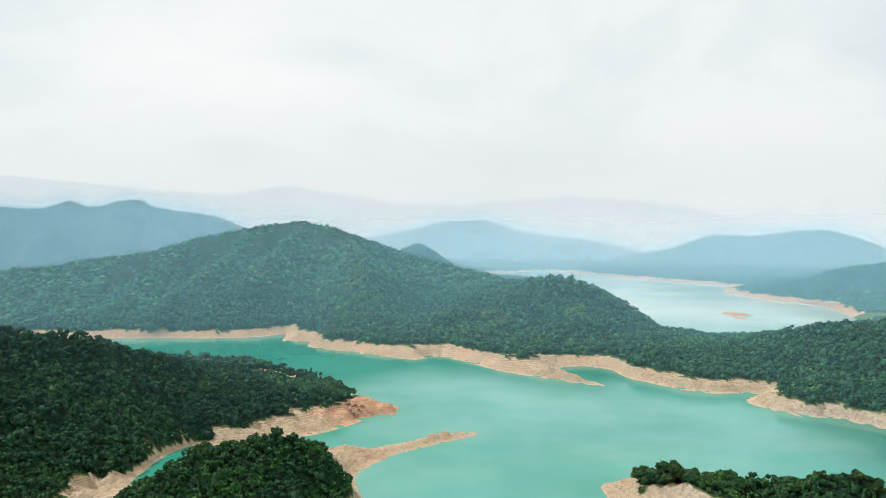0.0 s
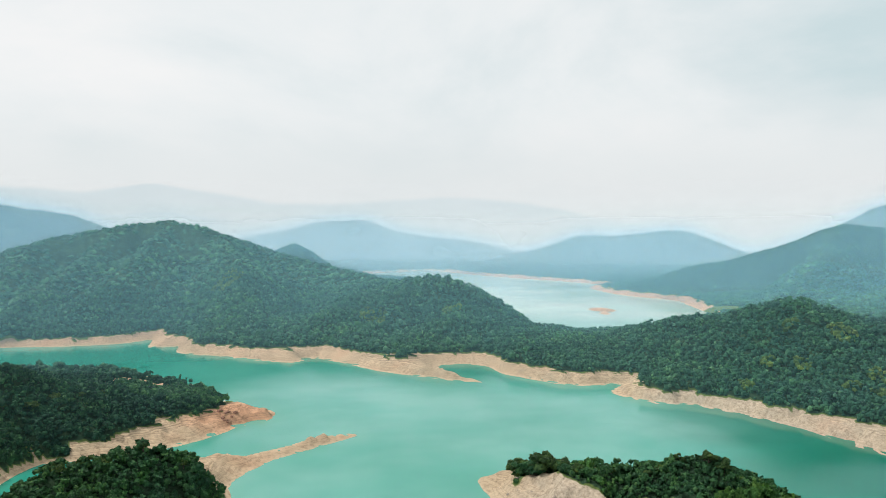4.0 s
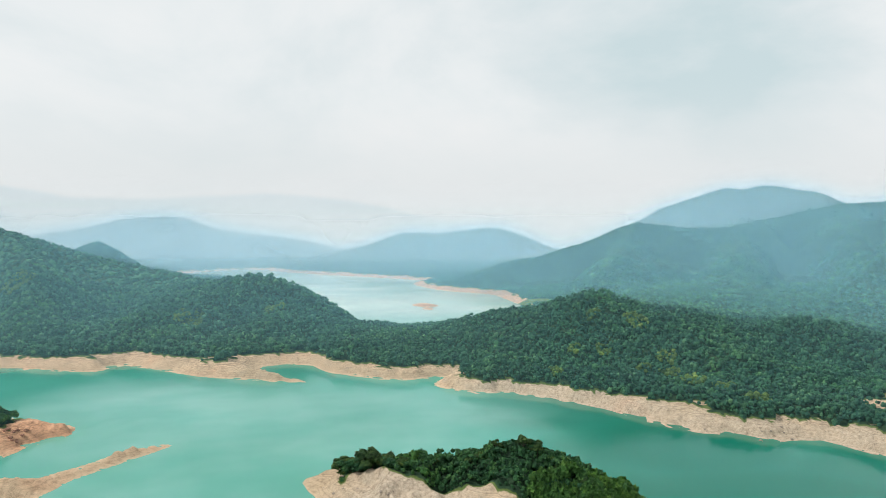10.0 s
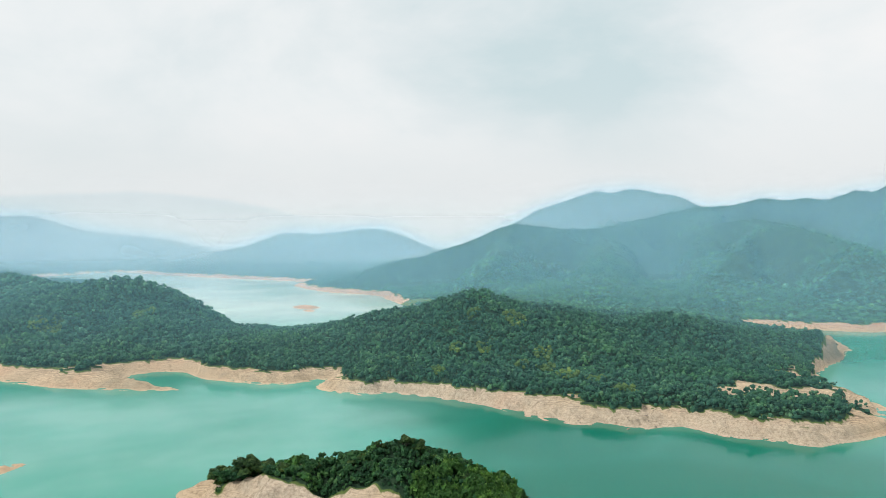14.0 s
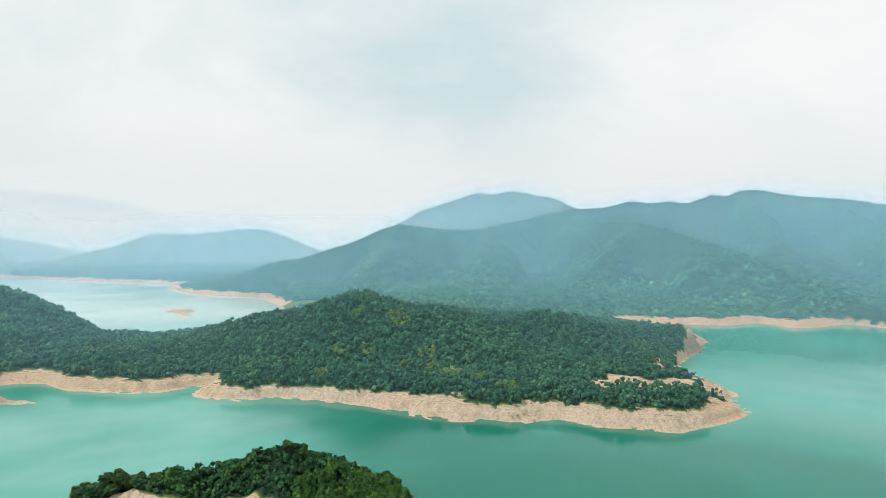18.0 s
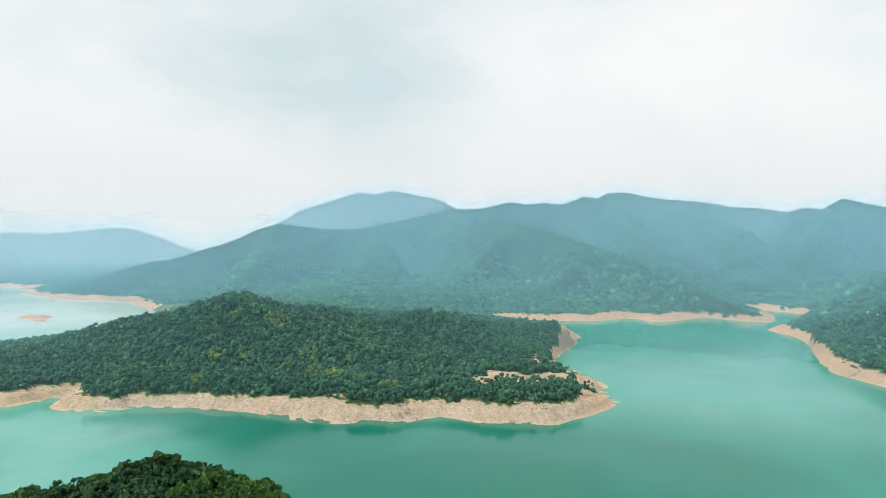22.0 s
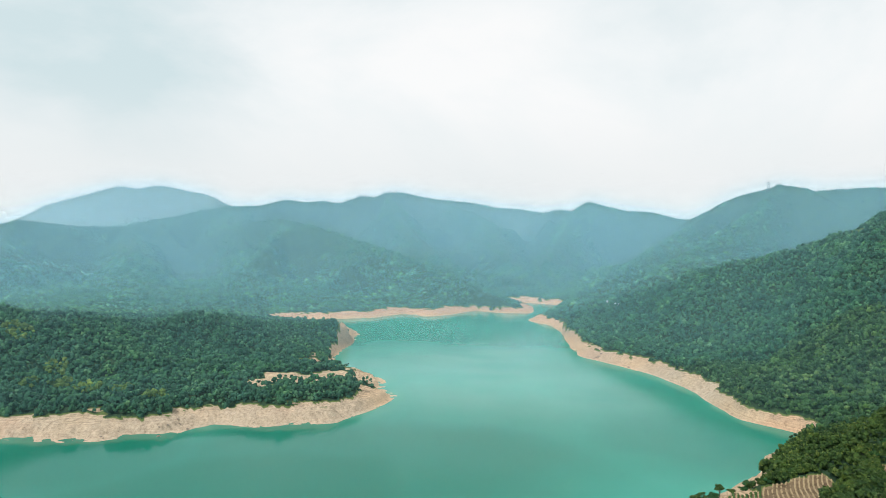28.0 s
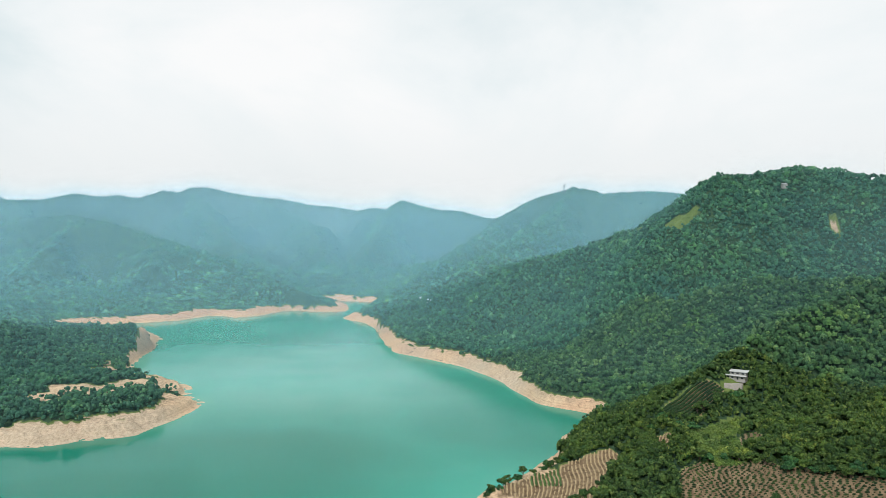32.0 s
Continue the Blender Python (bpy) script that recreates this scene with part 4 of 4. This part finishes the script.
def tea_field(label, outline, way, spacing, width, tall, mat, gaps, seed, bend=0.0):
    p = np.array(outline, float)
    mid = p.mean(0)
    u = np.array(way, float) / np.hypot(*way)
    v = np.array([-u[1], u[0]])
    field = thing("tea_field", label, "tea field", Matrix.Translation((mid[0], mid[1], 0)))
    a, b = (p - mid) @ u, (p - mid) @ v
    n = 0
    for off in np.arange(b.min() + spacing / 2, b.max(), spacing):
        t = np.arange(a.min(), a.max(), 0.55)
        wave = bend * np.sin(t * 0.16 + off * 0.05)
        xy = mid + t[:, None] * u + (off + wave)[:, None] * v
        keep = inside(xy[:, 0], xy[:, 1], [tuple(q) for q in outline])
        xy = xy[keep]
        if len(xy) < 4:
            continue
        z = ground(xy[:, 0], xy[:, 1])[0]
        pts = [(q[0] - mid[0], q[1] - mid[1], h) for q, h in zip(xy, z)]
        bm = hedge_strip(pts, width, tall, seed + n, gaps)
        if not len(bm.verts):
            bm.free()
            continue
        part("hedge_row", bm, mat, field)
        n += 1
    return field


tea_field("terraced tea plot with dry brown rows above the beach", LAKESIDE_PLOT, (1.0, -0.12), 1.75, 0.36, 0.45, DRY, 0.1, 100, 0.8)
GREEN_PLOT = [(312, -22), (329, -23), (329, -37), (306, -35)]
tea_field("small plot of light green tea rows above the beach", GREEN_PLOT, (1.0, -0.12), 1.75, 0.55, 0.6, LEAF_LIGHT, 0.0, 150, 0.8)
tea_field("sloping plot of dark green tea hedges in even rows", TEA_PLOT, (24, -30), 1.5, 0.62, 0.9, HEDGE, 0.0, 200, 0.4)
tea_field("bare brown tea plot with scattered low bushes", BROWN_PLOT, (-22, -49), 1.45, 0.36, 0.6, HEDGE, 0.3, 300, 0.9)
tea_field("small plot of dry tilled rows among trees", SMALL_PLOT, (16, -7), 1.5, 0.3, 0.4, DRY, 0.1, 400)
tea_field("small bare plot with scattered young bushes", UPPER_PLOT, (-22, -49), 1.7, 0.4, 0.5, HEDGE, 0.4, 500)


def meadow_bushes():
    lo, hi = np.array(MEADOW).min(0), np.array(MEADOW).max(0)
    x, y = rng.uniform(lo[0], hi[0], 1500), rng.uniform(lo[1], hi[1], 1500)
    m = inside(x + 9 * (fbm(x, y, 11, 6) - 0.5), y + 9 * (fbm(x, y, 11, 7) - 0.5), MEADOW)
    x, y = x[m], y[m]
    forest("shrubs", "dark green bushes scattered on the meadow", (x[:16], y[:16], ground(x[:16], y[:16])[0] - 0.3), NEAR_SHAPES, 1.5, LEAF_WARM)
    ob = forest("shrubs", "light green shrubs and tall grass on the meadow", (x, y, ground(x, y)[0] - 0.3), [lump(2, 80 + s, 30, 0.25) for s in range(4)], 0.95, LEAF_LIGHT)
    return tagged(ob, category="shrubs")


meadow_bushes()


def pale_trees():
    """Clumps of lighter trees among the forest on the peninsula and the long hill."""
    xs, ys = [], []
    for cx, cy, r in ((398, 481, 6), (399, 472, 8), (392, 430, 8), (378, 411, 8), (367, 428, 7), (376, 384, 9), (379, 359, 8), (376, 327, 8), (357, 464, 7), (339, 480, 6), (371, 498, 6), (302, 455, 6), (-120, 960, 22), (60, 800, 16), (150, 800, 14)):
        n = int(r * r * 3.14 / 5)
        a, q = rng.uniform(0, 6.28, n), np.sqrt(rng.uniform(0, 1, n)) * r
        xs.append(cx + np.cos(a) * q)
        ys.append(cy + np.sin(a) * q)
    x, y = np.concatenate(xs), np.concatenate(ys)
    return forest("forest", "pale yellow green young trees among the dark forest", (x, y, ground(x, y)[0] + 3.9), CLUMPS, 1.7, LEAF_LIGHT)


pale_trees()


def tip_trees():
    x, y = rng.uniform(-140, -62, 520), rng.uniform(478, 530, 520)
    z, d = ground(x, y)
    m = (d > 5) & (cover_at(x, y, z, d) > 0.75)
    return forest("forest", "fresh green broadleaf trees near the red spit", (x[m], y[m], z[m] + 2.8), NEAR_SHAPES, 2.7, LEAF_FRESH)


tip_trees()


def thicket():
    x, y = rng.uniform(150, 205, 1100), rng.uniform(195, 250, 1100)
    z, d = ground(x, y)
    m = (d > 5) & (y < 262 - 0.25 * (x - 150) + 8 * (fbm(x, y, 20, 5) - 0.5)) & (z > 2)
    ob = forest("shrubs", "bright green bamboo thicket on the headland", (x[m], y[m], z[m] + 3.2), [lump(2, 90 + s, 26, 0.4) for s in range(4)], 1.45, BAMBOO, 1.3)
    return tagged(ob, category="shrubs")


thicket()


def farmhouse():
    x, y = 385.5, -139.0
    z = height(x, y) - 1.0
    h = thing("farmhouse", "white two-storey farmhouse with pale flat sheet roofs on the slope", "house", pose(x, y, z, 0, 0, 236) @ Matrix.Diagonal((0.9, 0.95, 0.66, 1)))
    bm = bmesh.new()
    box(bm, -5.5, 5.5, -3.0, 3.0, -2.0, 3.0)
    part("ground_storey", bm, PLASTER, h)
    bm = bmesh.new()
    box(bm, -3.6, 5.5, -1.0, 3.0, 3.0, 5.8)
    part("upper_storey", bm, PLASTER, h)
    bm = bmesh.new()
    vs = box(bm, -4.3, 6.2, -1.8, 3.8, 5.8, 6.0)
    for v in vs:
        v.co.z += 0.12 * (v.co.y + 1.8)
    for k in range(14):
        bar(bm, (-4.2 + k * 0.8, -1.8, 6.05), (-4.2 + k * 0.8, 3.8, 6.72), 0.08)
    part("upper_roof", bm, TIN, h, "pale ribbed sheet roof")
    bm = bmesh.new()
    box(bm, -6.4, 6.2, -4.2, -1.0, 3.0, 3.18)
    part("porch_roof", bm, TIN, h, "pale sheet porch roof")
    for k in range(5):
        bm = bmesh.new()
        box(bm, -6.0 + k * 2.9, -5.8 + k * 2.9, -4.0, -3.8, -1.2, 3.0)
        part("post", bm, CONCRETE, h)
    for k, (wx, wz) in enumerate(((-4.2, 1.0), (-1.8, 1.0), (3.6, 1.0))):
        w = new("window")
        w.parent = h
        bm = bmesh.new()
        box(bm, wx - 0.6, wx + 0.6, -3.06, -2.96, wz - 0.1, wz + 1.1)
        part("pane", bm, PANE, w)
        bm = bmesh.new()
        box(bm, wx - 0.72, wx + 0.72, -3.12, -2.98, wz - 0.24, wz - 0.1)
        part("sill", bm, CONCRETE, w)
    for wx in (-2.2, 0.6, 3.6):
        w = new("window")
        w.parent = h
        bm = bmesh.new()
        box(bm, wx - 0.7, wx + 0.7, -1.06, -0.96, 3.9, 5.1)
        part("pane", bm, PANE, w)
        bm = bmesh.new()
        box(bm, wx - 0.8, wx + 0.8, -1.12, -0.98, 3.76, 3.9)
        part("sill", bm, CONCRETE, w)
    bm = bmesh.new()
    box(bm, 0.6, 1.6, -3.07, -2.95, 0.0, 2.05)
    part("door", bm, PANE, h, "dark door")
    yard = thing("terrace", "pale concrete terrace beside the farmhouse", "terrace", pose(380.5, -135.0, height(380.5, -135.0) + 0.6, 0, 0, 245))
    bm = bmesh.new()
    box(bm, -4.0, 5.0, -3.2, 3.2, -2.5, 0.2)
    bmesh.ops.bevel(bm, geom=bm.edges[:], offset=0.08, segments=1)
    part("slab", bm, CONCRETE, yard)
    bm = bmesh.new()
    box(bm, -4.0, 5.0, -3.2, -3.0, 0.2, 0.9)
    part("parapet", bm, CONCRETE, yard)


farmhouse()


def cottage(x, y, turn, length, label):
    z = height(x, y) + 0.8
    h = thing("cottage", label, "house", pose(x, y, z, 0, 0, turn) @ Matrix.Scale(0.7, 4), "far cottages")
    bm = bmesh.new()
    box(bm, -length / 2, length / 2, -3, 3, -3, 3.2)
    part("wall", bm, PLASTER, h)
    bm = bmesh.new()
    vs = box(bm, -length / 2 - 0.5, length / 2 + 0.5, -3.6, 3.6, 3.2, 3.45)
    for v in vs:
        v.co.z += 1.5 * (1 - abs(v.co.y) / 3.6)
    bar(bm, (-length / 2 - 0.5, 0, 4.1), (length / 2 + 0.5, 0, 4.1), 1.2)
    part("roof", bm, TIN, h)
    for k in (-1, 1):
        bm = bmesh.new()
        box(bm, k * length / 4 - 0.6, k * length / 4 + 0.6, -3.06, -2.95, 0.8, 2.0)
        part("window", bm, PANE, h)


cottage(829.6, 63.2, 80, 7, "white cottage with a pale roof in the forest")
cottage(843.0, 74.0, 95, 6, "small white cottage under the trees")
cottage(689.0, -291.0, 110, 7, "small white hut near the hilltop")


def pylon(x, y, tall):
    p = thing("pylon", "grey steel lattice power pylon on the ridge", "pylon", Matrix.Translation((x, y, height(x, y) - 1)))
    legs = [(-1, -1), (1, -1), (1, 1), (-1, 1)]
    for sx, sy in legs:
        bm = bmesh.new()
        bar(bm, (sx * 3.2, sy * 3.2, 0), (sx * 0.6, sy * 0.6, tall), 0.5)
        part("leg", bm, STEEL, p)
    for k in range(6):
        z0, z1 = tall * k / 6, tall * (k + 1) / 6
        w0, w1 = 3.2 - 2.6 * k / 6, 3.2 - 2.6 * (k + 1) / 6
        bm = bmesh.new()
        for (ax, ay), (bx, by) in zip(legs, legs[1:] + legs[:1]):
            bar(bm, (ax * w0, ay * w0, z0), (bx * w1, by * w1, z1), 0.22)
            bar(bm, (bx * w0, by * w0, z0), (ax * w1, ay * w1, z1), 0.22)
        part("bracing", bm, STEEL, p)
    for z, w in ((tall * 0.7, 5.5), (tall * 0.83, 4.6), (tall * 0.95, 3.6)):
        bm = bmesh.new()
        bar(bm, (0, -w, z), (0, w, z), 0.45)
        bar(bm, (0, -w, z), (0, 0, z + 1.6), 0.25)
        bar(bm, (0, w, z), (0, 0, z + 1.6), 0.25)
        part("crossarm", bm, STEEL, p)


pylon(1589, -185, 20)


# ---- single trees that stand out at the edges ----
def limb(bm, a, b, ra, rb, sides=6):
    a, b = Vector(a), Vector(b)
    q = (b - a).to_track_quat("Z", "Y")
    rings = []
    for c, r in ((a, ra), (b, rb)):
        rings.append([bm.verts.new(c + q @ Vector((math.cos(k * 6.283 / sides) * r, math.sin(k * 6.283 / sides) * r, 0))) for k in range(sides)])
    for k in range(sides):
        bm.faces.new((rings[0][k], rings[0][(k + 1) % sides], rings[1][(k + 1) % sides], rings[1][k]))


def tree_meshes(seed, tall, wide, airy):
    r = random.Random(seed)
    bm = bmesh.new()
    fork = tall * r.uniform(0.35, 0.5)
    limb(bm, (0, 0, -1.0), (0.1, 0.05, fork), 0.2, 0.13)
    limb(bm, (0.1, 0.05, fork), (r.uniform(-0.3, 0.3), r.uniform(-0.3, 0.3), tall * 0.85), 0.13, 0.05)
    spots = [Vector((0, 0, tall * 0.82))]
    for k in range(7):
        a = k * 2.4 + r.uniform(-0.4, 0.4)
        out = wide * r.uniform(0.45, 0.95)
        tip = Vector((math.cos(a) * out, math.sin(a) * out, tall * r.uniform(0.5, 0.85)))
        limb(bm, (0.1, 0.05, fork * r.uniform(0.8, 1.1)), tip, 0.08, 0.025, 5)
        spots.append(tip)
    trunk = mesh_of("trunk", bm, BARK, True)
    vs, fs, base = [], [], 0
    for k, c in enumerate(spots):
        v, f = lump(2, seed * 31 + k, 90, 0.2 if not airy else 0.26)
        size = wide * r.uniform(0.4, 0.6) * (0.8 if airy else 1.0)
        v = v * np.array([size, size, size * 0.85]) + np.array(c)
        vs.append(v)
        fs.append(f + base)
        base += len(v)
    crown = link_mesh("crown", np.concatenate(vs), np.concatenate(fs), LEAF_FRESH if seed % 3 == 1 else LEAF_WARM, False)
    return trunk, crown


KINDS = [tree_meshes(11, 6.5, 3.0, False), tree_meshes(12, 8.0, 3.4, False), tree_meshes(13, 5.0, 2.6, False), tree_meshes(14, 8.5, 2.4, True), tree_meshes(16, 6.0, 3.2, True)]


def tree(kind, x, y, size, label, group):
    t = thing("tree", label, "tree", pose(x, y, height(x, y) - 1.7 * size, 0, 0, rng.uniform(0, 360)) @ Matrix.Scale(size, 4), group)
    for name, me in zip(("trunk", "crown"), KINDS[kind]):
        ob = new(name, me)
        ob.parent = t


def tree_row(points, step, label, group, spread=2.0, kinds=(0, 1, 2, 3, 4), low=0.7, high=1.1):
    line = smooth_line(points, False, step)
    for q in line:
        x, y = q[0] + rng.uniform(-spread, spread), q[1] + rng.uniform(-spread, spread)
        g = ground(np.array([x]), np.array([y]))
        if g[0][0] > 1.5 and g[1][0] > 2:
            tree(int(rng.choice(kinds)), x, y, rng.uniform(low, high), label, group)


tree_row([(97, 309), (110, 297), (124, 290), (132, 285), (141, 279), (154, 272), (165, 261), (171, 247), (175, 232)], 4.5,
         "green broadleaf tree on the crest of the small headland", "trees on the headland", 2.5, low=0.65, high=1.1)
tree_row([(-100, 284), (-81, 300), (-72, 312), (-58, 311)], 4.5, "green broadleaf tree on the wooded knoll", "trees on the knoll", 3, low=0.6, high=0.9)
tree_row([(-196, 379), (-181, 401), (-166, 422), (-146, 443), (-133, 461), (-113, 487)], 7, "dark green tree on the forest skyline", "trees on the skyline", 3, low=0.6, high=0.95)
tree_row([(300, 2), (318, -6), (333, -14), (336, -28), (338, -42), (345, -50)], 2.6, "thin tree standing beside the lake", "trees beside the plots", 2.5, (0, 2, 3, 4), 0.6, 1.0)
tree_row([(310, -62), (316, -75), (312, -92), (305, -98)], 4, "green tree between the tea plots", "trees beside the plots", 3)
tree_row([(345, -80), (350, -92), (340, -100)], 5, "green tree between the tea plots", "trees beside the plots", 3)
tree_row([(306, -106), (298, -114), (288, -120), (277, -129), (266, -142), (257, -151)], 3.0, "dark green tree at the edge of the brown plot", "trees beside the plots", 2, low=0.6, high=0.95)
tree_row([(300, -122), (285, -128), (275, -140), (262, -150)], 4.5, "broad green tree at the edge of the brown plot", "trees beside the plots", 3)
tree_row([(360, -112), (372, -134), (362, -140), (350, -140)], 5, "broad green tree below the farmhouse", "trees beside the plots", 3)


for bx, by, bs in ((92, 318, 1.5), (95, 314, 1.9), (98, 309, 1.9), (101, 305, 1.7), (97, 319, 1.6), (104, 309, 1.6), (108, 303, 1.4)):
    tree(int(rng.integers(0, 3)), bx, by, bs, "broad green tree at the end of the small headland", "trees on the headland")
tree_row([(300, -62), (312, -70), (322, -76), (330, -80)], 3, "dark green tree between the tea plots", "trees beside the plots", 3, low=0.8, high=1.2)


# ---- loose rocks ----
ROCK = plain("weathered_rock", (0.27, 0.22, 0.18), 0.95, 1.2, 0.45)
RED_ROCK = plain("reddish_rock", (0.3, 0.15, 0.1), 0.95, 1.2, 0.45)


def boulder_mesh(seed, mat):
    r = random.Random(seed)
    bm = bmesh.new()
    bmesh.ops.create_icosphere(bm, subdivisions=2, radius=1)
    off = Vector((r.uniform(0, 9), r.uniform(0, 9), r.uniform(0, 9)))
    for v in bm.verts:
        v.co = v.co * (0.8 + 0.5 * noise.noise(v.co * 1.6 + off)) * Vector((1, 1, 1)).length / 1.73
        v.co.z = round(v.co.z * 3) / 3 * 0.4 + v.co.z * 0.35
    return mesh_of("boulder", bm, mat)


BOULDERS = [boulder_mesh(s, ROCK) for s in range(4)]
RED_BOULDERS = [boulder_mesh(9 + s, RED_ROCK) for s in range(3)]


def boulders(spots, count, spread, kinds, low, high, label, group):
    for k in range(count):
        cx, cy = spots[k % len(spots)]
        x, y = cx + rng.uniform(-spread, spread), cy + rng.uniform(-spread, spread)
        g, d = ground(np.array([x]), np.array([y]))
        if d[0] < 1.0:
            continue
        ob = new("boulder", kinds[k % len(kinds)])
        size = rng.uniform(low, high)
        ob.matrix_world = pose(x, y, float(g[0]) + 0.1 * size, rng.uniform(-15, 15), rng.uniform(-15, 15), rng.uniform(0, 360)) @ Matrix.Diagonal((size, size * rng.uniform(0.6, 1), size * 0.8, 1))
        tagged(ob, label, "boulder", group)


boulders([(-63, 464), (-58, 470), (-66, 470)], 16, 4, RED_BOULDERS, 0.8, 2.0, "dark reddish boulder on the eroded bank", "rocks at the red tip")
boulders([(88, 300), (95, 278), (108, 262), (84, 318)], 26, 7, BOULDERS, 0.4, 1.1, "weathered grey boulder on the bare headland slope", "rocks on the headland")
boulders([(343, 292), (352, 292), (310, 330), (324, 318)], 26, 8, BOULDERS, 0.6, 1.6, "pale weathered boulder on the peninsula bank", "rocks on the peninsula bank")
boulders([(690, 76), (660, 48), (625, 22)], 22, 9, BOULDERS, 0.7, 1.8, "grey boulder on the eroded lake bank", "rocks on the steep bank")
